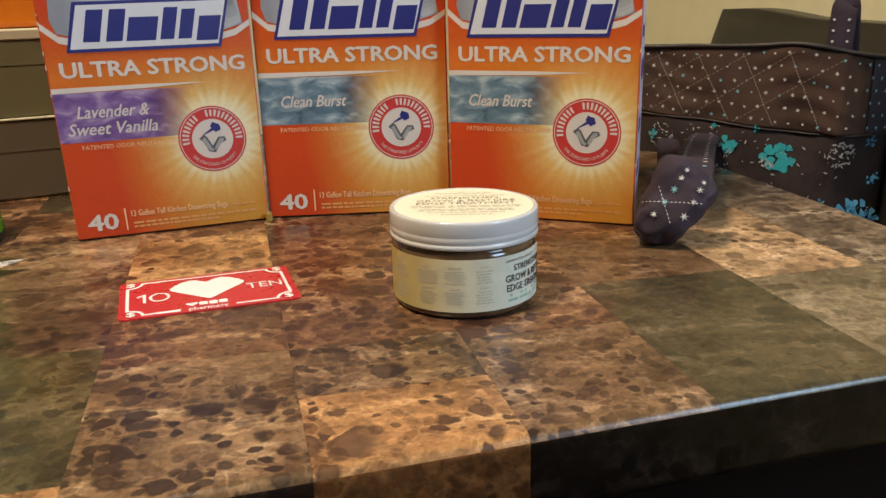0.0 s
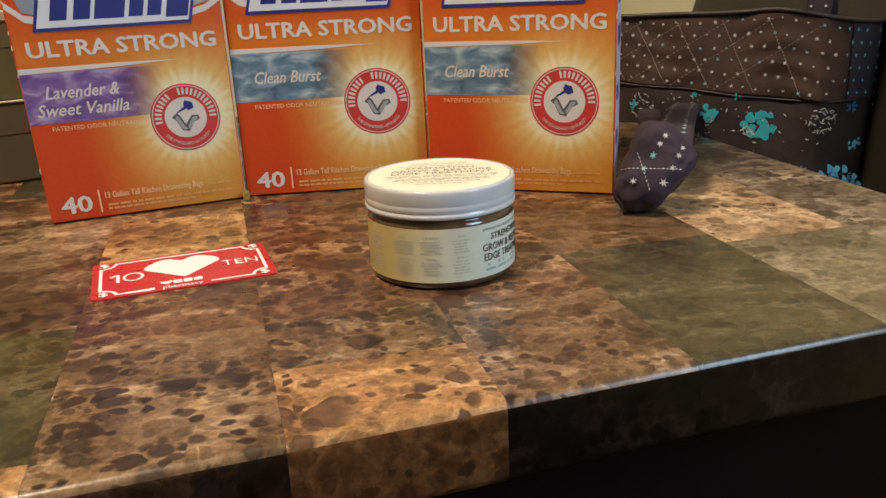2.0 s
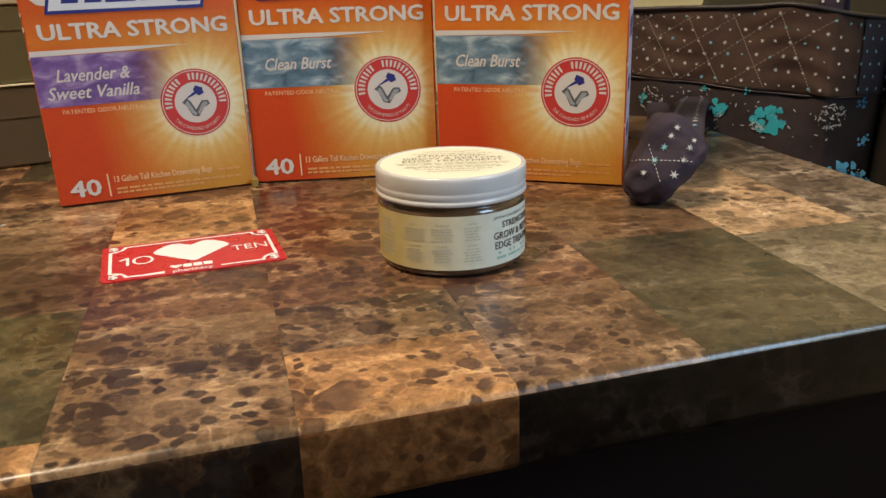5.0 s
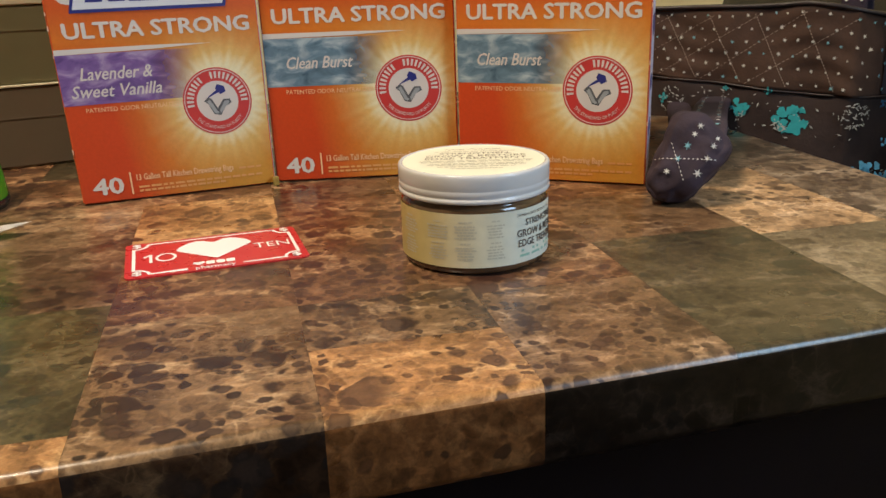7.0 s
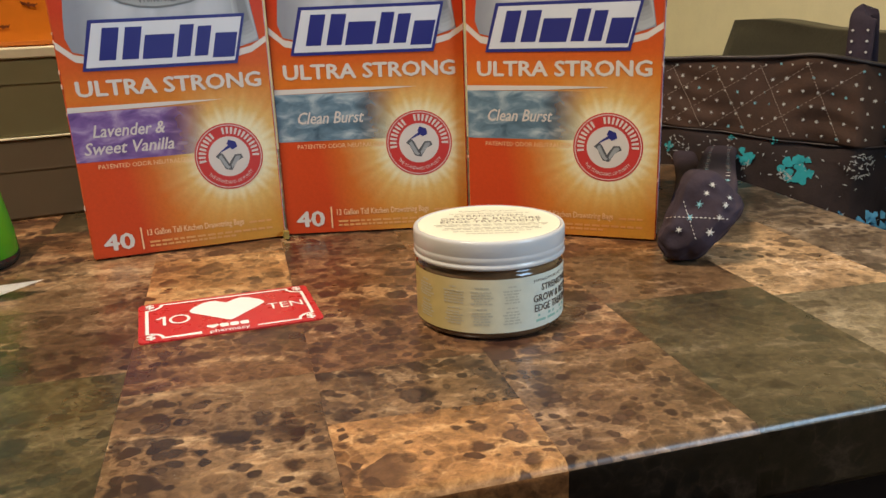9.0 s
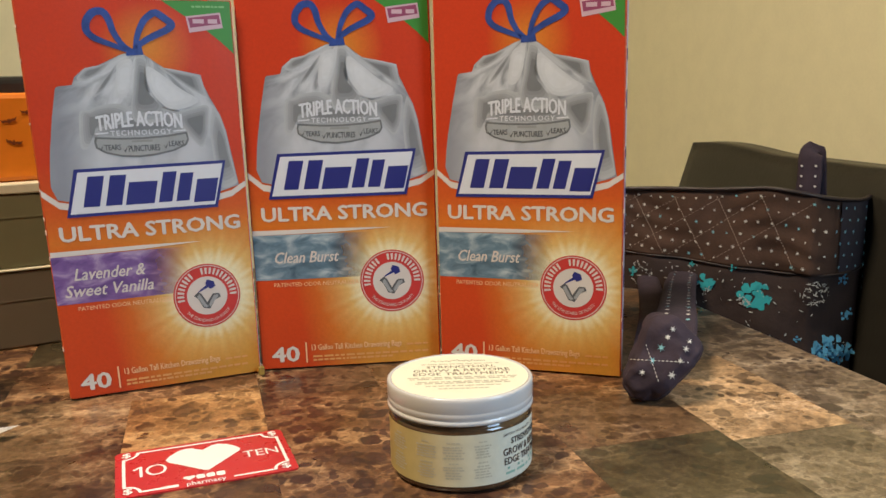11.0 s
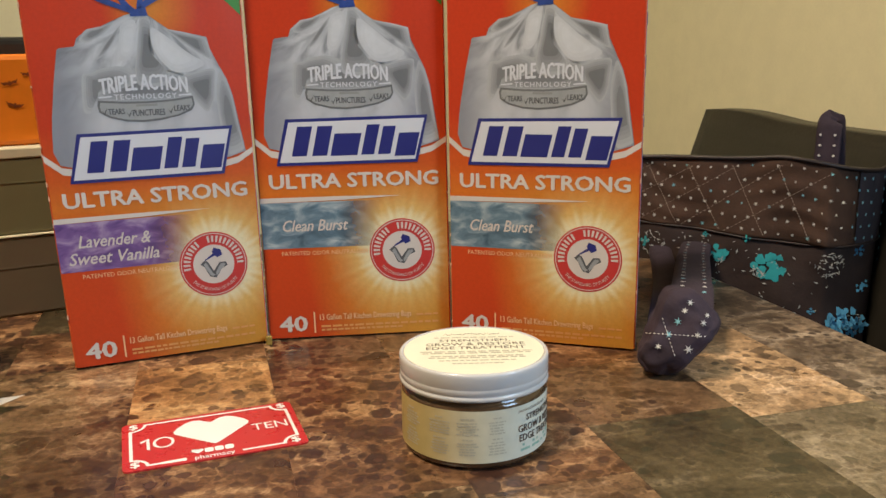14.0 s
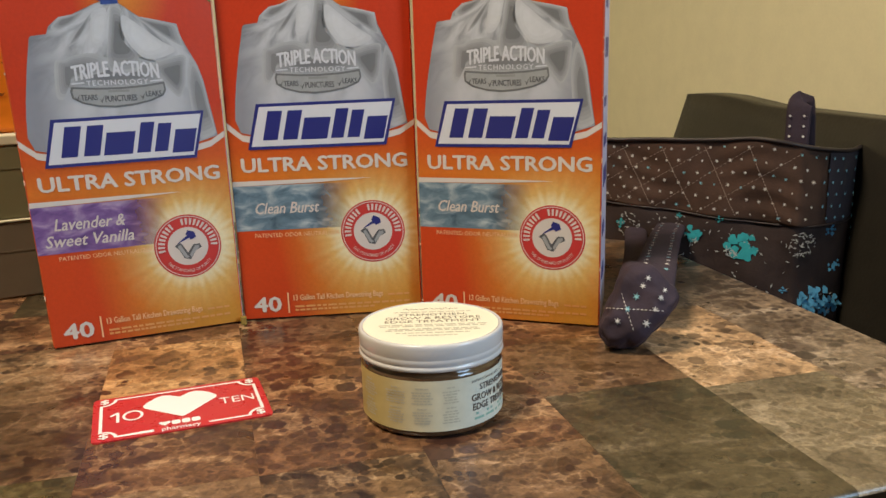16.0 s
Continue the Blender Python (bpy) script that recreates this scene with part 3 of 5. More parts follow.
def bag_box(m, scent, lines, label, lean, tall, wide=1.0, flare=0.0, skew=0.0, torn=False):
    """lean: how far the top stands over to the right of the foot; tall: share of the full height."""
    ob = thing("trash_bag_box", m, label, "box", "boxes of trash bags")
    body = box_bm(0, BW, 0.0006, BD, GAP, BH, 0.0012, 2)
    # inset foot added so that a dark contact line shows under the walls
    part("gap_foot", box_bm(0.003, BW - 0.003, 0.004, BD - 0.003, 0, GAP + 0.0005), M_BOARD, ob, "inset foot leaving a shaded contact gap")
    part("carton", body, M_BOARD, ob)
    # front panel, very slightly bowed, as filled card is
    bm = bmesh.new()
    nx, nz = 10, 16
    grid = [[bm.verts.new((0.0009 + (BW - 0.0018) * i / nx, 0.00004, GAP + 0.0007 + (BH - GAP - 0.0016) * j / nz)) for j in range(nz + 1)] for i in range(nx + 1)]
    for i in range(nx):
        for j in range(nz):
            bm.faces.new((grid[i][j], grid[i + 1][j], grid[i + 1][j + 1], grid[i][j + 1]))
    part("front_panel", bm, M_FRONT, ob, "red and golden orange printed front", True)
    # worn pale edges of the board, dotted by the tear line
    rnd = random.Random(len(label))
    nicks = [box_bm(-0.0002, 0.0005, -0.0001, 0.0010, z, z + rnd.uniform(0.0008, 0.003)) for z in [rnd.uniform(0.0, BH - 0.008) for _ in range(12)]]
    nicks += [box_bm(BW - 0.0005, BW + 0.0002, -0.0001, 0.0010, z, z + rnd.uniform(0.0008, 0.003)) for z in [rnd.uniform(0.0, BH - 0.008) for _ in range(8)]]
    if torn:
        nicks += [box_bm(BW - 0.0006, BW + 0.0003, -0.0001, 0.0012, BH * (0.62 + 0.052 * k), BH * (0.62 + 0.052 * (k + 0.93))) for k in range(7)]
    x = 0.001
    while x < BW - 0.008:
        w = rnd.uniform(0.006, 0.02)
        nicks.append(box_bm(x, min(x + w, BW - 0.001), -0.0001, 0.0013, BH - 0.0003 - rnd.uniform(0, 0.0005), BH + 0.0012))
        x += w + rnd.uniform(0.0, 0.003)
    part("worn_edge", merge(*nicks), M_KRAFT, ob, "pale worn cardboard edge")["kind"] = "stuff"
    part("top_flap", box_bm(0.001, BW - 0.001, 0.0008, BD - 0.001, BH, BH + 0.0009, 0.0003, 1), M_BOARD, ob)
    # green corner with its small badge
    part("corner_flash", sheet_bm(fr([(0.66, 0.004), (0.99, 0.004), (0.99, 0.135), (0.93, 0.105), (0.83, 0.062), (0.76, 0.04)]), -0.0002), M_LEAF, ob, "green printed corner")
    part("badge", sheet_bm(fr([(0.768, 0.042), (0.938, 0.032), (0.946, 0.070), (0.780, 0.082)]), -0.0005), M_BADGE, ob)
    part("badge_field", sheet_bm(fr([(0.778, 0.046), (0.930, 0.037), (0.937, 0.060), (0.787, 0.070)]), -0.0007), M_MAGENTA, ob)
    part("badge_print", bars_bm(0.80 * BW, 0.92 * BW, (1 - 0.054) * BH, 0.0026, -0.0009, 2, 4), M_BADGE, ob)
    part("flash_print", bars_bm(0.80 * BW, 0.96 * BW, (1 - 0.018) * BH, 0.0012, -0.0004, 7, 8), M_LEAFPALE, ob)
    # the pictured bag
    part("white_band", sheet_bm(fr([(0.004, 0.457), (0.08, 0.490), (0.3, 0.512), (0.7, 0.512), (0.92, 0.487), (0.996, 0.464), (0.996, 0.479), (0.92, 0.503), (0.7, 0.529), (0.3, 0.529), (0.08, 0.507), (0.004, 0.474)]), -0.0002), M_WHITE, ob)
    part("pictured_bag", sheet_bm(fr([(0.075, 0.484), (0.052, 0.452), (0.060, 0.405), (0.071, 0.365), (0.100, 0.285), (0.131, 0.214), (0.140, 0.210), (0.209, 0.206), (0.222, 0.188), (0.273, 0.167), (0.332, 0.161), (0.40, 0.148), (0.44, 0.136), (0.480, 0.134), (0.502, 0.126),
                                      (0.535, 0.131), (0.56, 0.138), (0.60, 0.157), (0.639, 0.168), (0.72, 0.176), (0.815, 0.187), (0.826, 0.215), (0.838, 0.240), (0.865, 0.259), (0.895, 0.290), (0.918, 0.33), (0.936, 0.40), (0.955, 0.455), (0.962, 0.474), (0.7, 0.512), (0.3, 0.512)]), -0.0003), M_FILM, ob, "pale grey bag printed on the box")
    # its folds: each a middle tone with a darker or lighter heart
    for n, (p, outer, inner) in enumerate((
            ([(0.235, 0.315), (0.30, 0.280), (0.40, 0.262), (0.5, 0.258), (0.62, 0.264), (0.73, 0.282), (0.785, 0.315), (0.74, 0.338), (0.5, 0.345), (0.27, 0.340)], 2, 1),
            ([(0.835, 0.330), (0.862, 0.262), (0.893, 0.291), (0.916, 0.332), (0.934, 0.40), (0.953, 0.456), (0.958, 0.470), (0.87, 0.487), (0.845, 0.42)], 2, 1),
            ([(0.60, 0.160), (0.639, 0.169), (0.72, 0.178), (0.812, 0.189), (0.822, 0.215), (0.838, 0.246), (0.76, 0.222), (0.68, 0.192)], 1, 0),
            ([(0.515, 0.134), (0.548, 0.138), (0.565, 0.150), (0.535, 0.175), (0.540, 0.205), (0.572, 0.245), (0.635, 0.280), (0.60, 0.305), (0.47, 0.305), (0.462, 0.268), (0.482, 0.225), (0.500, 0.175)], 1, 0),
            ([(0.655, 0.284), (0.75, 0.270), (0.845, 0.261), (0.836, 0.30), (0.825, 0.345), (0.79, 0.375), (0.745, 0.35)], 1, 0),
            ([(0.225, 0.268), (0.262, 0.270), (0.31, 0.258), (0.40, 0.252), (0.47, 0.266), (0.46, 0.30), (0.32, 0.312), (0.270, 0.322), (0.245, 0.365), (0.208, 0.362), (0.214, 0.31)], 2, 1),
            ([(0.225, 0.192), (0.273, 0.169), (0.335, 0.163), (0.40, 0.150), (0.34, 0.180), (0.26, 0.200)], 2, 1),
            ([(0.345, 0.200), (0.43, 0.152), (0.40, 0.185), (0.34, 0.225), (0.29, 0.242)], 2, 1),
            ([(0.555, 0.158), (0.62, 0.182), (0.72, 0.225), (0.81, 0.252), (0.72, 0.272), (0.64, 0.272), (0.58, 0.238), (0.552, 0.205)], 3, 4),
            ([(0.42, 0.155), (0.49, 0.142), (0.495, 0.165), (0.475, 0.215), (0.44, 0.242), (0.395, 0.240)], 3, 4))):
        cx, cy = sum(q[0] for q in p) / len(p), sum(q[1] for q in p) / len(p)
        for k in range(6):
            share, v = 1.0 - 0.105 * k, 0.465 + (FOLD_TONE[inner] - 0.465) * (k + 2) / 7
            part("fold_shade", sheet_bm(fr(soft([(cx + (a - cx) * share, cy + (b - cy) * share) for a, b in p])), -0.0003 - 0.0000055 * (6 * n + k)), GREYS[round((v - 0.16) / 0.028)], ob)
    part("ribbon", merge(bow_loop(soft([(0.505, 0.130), (0.455, 0.112), (0.420, 0.080), (0.408, 0.048), (0.385, 0.031), (0.340, 0.033), (0.305, 0.055), (0.300, 0.078), (0.330, 0.095), (0.40, 0.110), (0.505, 0.130)], False), 0.0044),
                         bow_loop(soft([(0.512, 0.130), (0.530, 0.088), (0.570, 0.050), (0.625, 0.031), (0.660, 0.045), (0.705, 0.062), (0.672, 0.076), (0.590, 0.094), (0.53, 0.113), (0.512, 0.130)], False), 0.0044),
                         sheet_bm(fr([(0.475, 0.122), (0.545, 0.118), (0.552, 0.136), (0.47, 0.138)]), -0.0009)), M_RIBBON, ob, "blue drawstring bow")
    # the stamp on the bag: bent words over a lens-shaped badge
    part("stamp", sheet_bm(fr([(0.282, 0.334), (0.40, 0.338), (0.5, 0.339), (0.62, 0.336), (0.722, 0.329), (0.728, 0.350), (0.712, 0.364), (0.65, 0.377), (0.56, 0.386), (0.48, 0.389), (0.40, 0.386), (0.325, 0.376), (0.28, 0.362), (0.275, 0.345)]), -0.0007), M_STAMPRIM, ob, "grey lens-shaped printed badge")
    part("stamp_field", sheet_bm(fr([(0.290, 0.339), (0.40, 0.343), (0.5, 0.344), (0.62, 0.341), (0.714, 0.335), (0.719, 0.349), (0.704, 0.361), (0.645, 0.373), (0.56, 0.381), (0.48, 0.384), (0.40, 0.381), (0.33, 0.372), (0.289, 0.360), (0.285, 0.347)]), -0.00085), M_STAMP, ob)
    words = letters_bm("TRIPLE ACTION", 0.405 * BW, 0.037 * BH, 0.498 * BW, (1 - 0.299) * BH, -0.001, bold=0.035)
    for v in words.verts:
        far = (v.co.x / BW - 0.498) / 0.2025
        v.co.z += (0.012 - 0.018 * far * far) * BH * 0.55
    part("lettering", words, M_PLATE, ob)
    part("lettering", letters_bm("TECHNOLOGY", 0.29 * BW, 0.0125 * BH, 0.50 * BW, (1 - 0.3265) * BH, -0.001, bold=0.02, spacing=1.2), M_PLATE, ob)
    part("lettering", letters_bm("TEARS", 0.075 * BW, 0.0135 * BH, 0.358 * BW, (1 - 0.361) * BH, -0.001, bold=0.03), M_SLATE, ob)
    part("lettering", letters_bm("PUNCTURES", 0.150 * BW, 0.015 * BH, 0.507 * BW, (1 - 0.366) * BH, -0.001, bold=0.03), M_SLATE, ob)
    part("lettering", letters_bm("LEAKS", 0.075 * BW, 0.0135 * BH, 0.665 * BW, (1 - 0.358) * BH, -0.001, bold=0.03), M_SLATE, ob)
    for x, y in ((0.305, 0.360), (0.417, 0.366), (0.612, 0.362)):
        part("check_mark", sheet_bm(fr([(x - 0.012, y - 0.002), (x - 0.003, y + 0.004), (x + 0.014, y - 0.009), (x - 0.002, y + 0.010)]), -0.001), M_SLATE, ob)
    for x0, x1 in ((0.285, 0.345), (0.655, 0.715)):
        part("rule", sheet_bm(fr([(x0, 0.325), (x1, 0.323), (x1, 0.3265), (x0, 0.3285)]), -0.001), M_PLATE, ob)
    part("small_print", bars_bm(0.45 * BW, 0.55 * BW, (1 - 0.348) * BH, 0.0014, -0.001, 1, 6), M_GREYINK, ob)
    # brand plate: plain slanted shapes
    part("name_plate", sheet_bm(fr([(0.165, 0.411), (0.902, 0.407), (0.842, 0.529), (0.106, 0.530)]), -0.0011), M_NAVY, ob, "navy edged white name plate")
    part("plate_field", sheet_bm(fr([(0.180, 0.419), (0.885, 0.415), (0.830, 0.521), (0.124, 0.522)]), -0.0013), M_PLATE, ob)
    for x0, x1, y0, y1 in ((0.185, 0.262, 0.430, 0.506), (0.290, 0.367, 0.430, 0.506), (0.385, 0.525, 0.450, 0.507), (0.545, 0.612, 0.429, 0.506), (0.632, 0.698, 0.434, 0.506), (0.722, 0.830, 0.452, 0.512)):
        s = 0.48
        part("name_mark", sheet_bm(fr([(x0 + (0.51 - y0) * s, y0), (x1 + (0.51 - y0) * s, y0), (x1 + (0.51 - y1) * s, y1), (x0 + (0.51 - y1) * s, y1)]), -0.0015), M_NAVY, ob, "plain navy name shape")
    part("lettering", letters_bm("ULTRA STRONG", 0.885 * BW, 0.0365 * BH, 0.505 * BW, (1 - 0.571) * BH, -0.0005, bold=0.05), M_WHITE, ob, "white bold lettering")
    # scent panel
    part("scent_line", sheet_bm(fr([(0.004, 0.613), (0.45, 0.613), (0.75, 0.616), (0.45, 0.623), (0.004, 0.626)]), -0.0005), M_WHITE, ob)
    part("scent_panel", sheet_bm(fr([(0.004, 0.626), (0.68, 0.626), (0.68, 0.748), (0.004, 0.748)]), -0.0003), scent, ob)
    for text, w, x, y in lines:
        part("lettering", letters_bm(text, w * 0.94 * BW, 0.030 * BH, x * BW, (1 - y) * BH, -0.0007, shear=0.3, bold=0.02), M_WHITE, ob)
    part("lettering", letters_bm("PATENTED ODOR NEUTRALIZER", 0.46 * BW, 0.011 * BH, 0.33 * BW, (1 - 0.762) * BH, -0.0005), M_PALEINK, ob)
    # round seal
    sx, sz = 0.0893, 0.0580
    part("seal", ring_bm(sx, sz, 0, 0.0212, -0.0004), M_RED, ob, "red and white round seal")
    part("seal_line", ring_bm(sx, sz, 0.0198, 0.0203, -0.0006), M_WHITE, ob)
    part("seal_field", ring_bm(sx, sz, 0, 0.0128, -0.0006), M_WHITE, ob)
    blocks = []
    for k in range(22):
        if k in (8, 9):
            continue
        a0 = math.radians(189 - k * 8.9)
        a1 = a0 - math.radians(4.6)
        r0, r1 = 0.0145, 0.0187
        blocks.append(sheet_bm([(sx + r0 * math.cos(a0), sz + r0 * math.sin(a0)), (sx + r1 * math.cos(a0), sz + r1 * math.sin(a0)), (sx + r1 * math.cos(a1), sz + r1 * math.sin(a1)), (sx + r0 * math.cos(a1), sz + r0 * math.sin(a1))], -0.0008))
    for blk in blocks:
        part("seal_mark", blk, M_WHITE, ob)
    part("lettering", letters_bm("THE STANDARD OF PURITY", 0.031, 0.0021, sx, sz, -0.0008, arc=-0.0166), M_WHITE, ob)
    # plain emblem: a bent shape with a dark block on a stick
    part("emblem", merge(sheet_bm([(sx - 0.0085, sz + 0.0005), (sx - 0.0055, sz + 0.003), (sx - 0.0035, sz + 0.0015), (sx - 0.0005, sz - 0.0045), (sx + 0.0035, sz + 0.001), (sx + 0.0075, sz + 0.001), (sx + 0.0085, sz - 0.0015), (sx + 0.0045, sz - 0.0035),
                                   (sx + 0.001, sz - 0.009), (sx - 0.003, sz - 0.008), (sx - 0.006, sz - 0.0015)], -0.0008)), M_SLATE, ob)
    part("emblem_fill", sheet_bm([(sx - 0.0066, sz + 0.0002), (sx - 0.0048, sz + 0.0014), (sx - 0.0010, sz - 0.0060), (sx + 0.0004, sz - 0.0070), (sx - 0.0012, sz - 0.0080), (sx - 0.0028, sz - 0.0070)], -0.001), M_STAMP, ob)
    part("emblem_fill", sheet_bm([(sx + 0.0006, sz - 0.0058), (sx + 0.0040, sz - 0.0001), (sx + 0.0066, sz + 0.0002), (sx + 0.0070, sz - 0.0012), (sx + 0.0040, sz - 0.0042), (sx + 0.0012, sz - 0.0078)], -0.001), M_STAMP, ob)
    part("emblem_block", merge(sheet_bm([(sx - 0.0062, sz + 0.0022), (sx - 0.0050, sz + 0.0036), (sx + 0.0010, sz + 0.0078), (sx + 0.0020, sz + 0.0060)], -0.001),
                               sheet_bm([(sx - 0.0008, sz + 0.0080), (sx + 0.0006, sz + 0.0108), (sx + 0.0048, sz + 0.0092), (sx + 0.0056, sz + 0.0058), (sx + 0.0022, sz + 0.0042)], -0.0012)), M_NAVY, ob)
    # foot of the face
    part("count", letters_bm("40", 0.145 * BW, 0.041 * BH, 0.136 * BW, (1 - 0.956) * BH, -0.0005, bold=0.05), M_WHITE, ob)
    part("divider", sheet_bm(fr([(0.246, 0.925), (0.254, 0.925), (0.254, 0.983), (0.246, 0.983)]), -0.0005), M_PALEINK, ob)
    part("lettering", letters_bm("13 Gallon Tall Kitchen Drawstring Bags", 0.50 * BW, 0.021 * BH, 0.53 * BW, (1 - 0.943) * BH, -0.0005, bold=0.015), M_PALEINK, ob)
    part("small_print", bars_bm(0.81 * BW, 0.93 * BW, (1 - 0.945) * BH, 0.0012, -0.0005, 3, 6), M_FAINT, ob)
    for k, zz in enumerate((0.966, 0.976)):
        part("small_print", bars_bm(0.285 * BW, (0.93 - 0.2 * k) * BW, (1 - zz) * BH, 0.0013, -0.0005, 14, 2 + k), M_FAINT, ob)
    # printed side: a pale field with plain navy marks
    part("side_field", box_bm(BW, BW + 0.0003, 0.002, BD - 0.004, 0.004, BH - 0.004), M_LAVENDER, ob, "pale lavender printed side")
    rnd = random.Random(4)
    for z in (0.03, 0.058, 0.09, 0.115, 0.14, 0.17, 0.2):
        part("side_print", box_bm(BW + 0.0002, BW + 0.0006, 0.008 + rnd.uniform(0, 0.004), 0.03 + rnd.uniform(0, 0.02), z, z + rnd.uniform(0.004, 0.014)), M_NAVY, ob)
    for child in ob.children:
        for v in child.data.vertices:
            v.co.x *= wide + flare * v.co.z / BH
            v.co.x += lean * v.co.z / BH
            v.co.z *= tall
            v.co.x -= skew * max(v.co.y, 0.0)
            if v.co.y < 0:
                v.co.y *= 0.3
    return ob


bag_box(pose(-0.2061, 0.4815, TOP, 0, 0, 22.4), M_LILAC, (("Lavender &", 0.365, 0.272, 0.674), ("Sweet Vanilla", 0.455, 0.262, 0.716)), "tall orange trash bag box with a purple lavender panel", -0.0088, 0.984, 0.986, 0.042, torn=True)
bag_box(pose(-0.0965, 0.5295, TOP, 0, 0, 5.2), M_TEAL, (("Clean Burst", 0.365, 0.287, 0.688),), "tall orange trash bag box with a teal clean panel between others", -0.0034, 1.006, 1.012, 0.014)
bag_box(pose(0.0248, 0.5318, TOP, 0, 0, -19.6), M_TEAL, (("Clean Burst", 0.365, 0.287, 0.688),), "tall orange trash bag box with teal panel beside the strap", -0.0004, 0.998, 1.004, 0.010, 0.10)

M_SCRAP = plain("amber clear plastic", (0.55, 0.38, 0.10), 0.1, vary=0.2, grain=300, bump=0, Transmission_Weight=0.5)
scrap = obj("plastic_scrap", box_bm(-0.002, 0.002, -0.0015, 0.0015, 0, 0.006, 0.0008, 2), M_SCRAP)
scrap.matrix_world = pose(-0.0955, 0.522, TOP, 0, 0, 20)
tagged(scrap, "tiny amber plastic scrap at the foot of the boxes", "scrap")

# ---- the jar of cream ----
M_LID, nt, bsdf = nodes_of("white translucent plastic lid")
bsdf.inputs["Base Color"].default_value = (0.54, 0.525, 0.52, 1)
bsdf.inputs["Roughness"].default_value = 0.22
bsdf.inputs["Subsurface Weight"].default_value = 0.15
bsdf.inputs["Subsurface Radius"].default_value = (0.004, 0.004, 0.004)
bumped(nt, bsdf, noisy(nt, coords(nt), 260, 3), 0.05, 0.0004)
M_AMBER, nt, bsdf = nodes_of("brown cream in clear plastic")
nt.links.new(ramp(nt, noisy(nt, coords(nt), 90, 4), [(0.3, (0.06, 0.029, 0.014)), (0.7, (0.12, 0.064, 0.032))]), bsdf.inputs["Base Color"])
bsdf.inputs["Roughness"].default_value = 0.12
bsdf.inputs["Coat Weight"].default_value = 0.3
M_LABEL, nt, bsdf = nodes_of("cream paper label")
tc = nt.nodes.new("ShaderNodeTexCoord")
sep = nt.nodes.new("ShaderNodeSeparateXYZ")
nt.links.new(tc.outputs["Object"], sep.inputs[0])
# the label's own tint, plus warm light on its left put into the colour
tint = ramp(nt, maths(nt, "MULTIPLY_ADD", sep.outputs["X"], 13.0, 0.5), [(0.04, (0.45, 0.33, 0.115)), (0.18, (0.50, 0.395, 0.17)), (0.38, (0.60, 0.525, 0.34)), (0.62, (0.64, 0.60, 0.46)), (0.8, (0.64, 0.64, 0.54))])
nt.links.new(mix(nt, 1.0, tint, ramp(nt, noisy(nt, coords(nt), 160, 4), [(0.3, (0.94, 0.94, 0.94)), (0.7, (1.03, 1.03, 1.03))]), "MULTIPLY"), bsdf.inputs["Base Color"])
bsdf.inputs["Roughness"].default_value = 0.36
M_CREAM = plain("pale yellow label disc", (0.80, 0.765, 0.59), 0.45, vary=0.03, grain=200, bump=0.02)
M_BROWNINK = plain("brown label ink", (0.10, 0.07, 0.055), 0.5, vary=0.1, bump=0)
M_LIDINK = plain("faded brown lid ink", (0.20, 0.16, 0.11), 0.5, vary=0.1, bump=0)
M_FADEDINK = plain("faded label ink", (0.47, 0.43, 0.325), 0.5, vary=0.1, bump=0)
M_MINTINK = plain("green label ink", (0.25, 0.42, 0.33), 0.5, vary=0.1, bump=0)

jar = thing("cream_jar", pose(0.0305, 0.3716, TOP) @ Matrix.Diagonal((0.986, 0.986, 1, 1)), "round jar of brown hair cream with white lid and cream label", "jar")
part("body", lathe_bm([(0.0318, 0.0), (0.0332, 0.0004), (0.0343, 0.0014), (0.0350, 0.003), (0.0353, 0.006), (0.0354, 0.0290), (0.0352, 0.0302), (0.0345, 0.0312), (0.0338, 0.0318), (0.0336, 0.0345)], 96), M_AMBER, jar, "brown cream seen through clear plastic", True)
lid = part("lid", lathe_bm([(0.0338, 0.0336), (0.0358, 0.0333), (0.0362, 0.0337), (0.0363, 0.0347), (0.0361, 0.0352), (0.0358, 0.0355), (0.03575, 0.0361), (0.0360, 0.0365), (0.0361, 0.0385), (0.0360, 0.0388), (0.03595, 0.0392), (0.0361, 0.0396), (0.0362, 0.0440), (0.0362, 0.0452), (0.0360, 0.0459), (0.0356, 0.0464), (0.0350, 0.0466), (0.0345, 0.0465), (0.0340, 0.0460)], 96), M_LID, jar, "frosted white ribbed plastic lid", True)


def curl(bm, radius):
    """Wraps a flat x-z print round the jar; x runs along the round, 0 at the front."""
    for v in bm.verts:
        a = -math.pi / 2 + v.co.x / radius
        off = radius - v.co.y
        v.co = Vector((off * math.cos(a), off * math.sin(a), v.co.z))
    bm.normal_update()
    return bm


def strip_bm(x0, x1, z0, z1, y=0.0, n=24):
    bm = bmesh.new()
    lo = [bm.verts.new((x0 + (x1 - x0) * i / n, y, z0)) for i in range(n + 1)]
    hi = [bm.verts.new((x0 + (x1 - x0) * i / n, y, z1)) for i in range(n + 1)]
    for i in range(n):
        bm.faces.new((lo[i], lo[i + 1], hi[i + 1], hi[i]))
    return bm


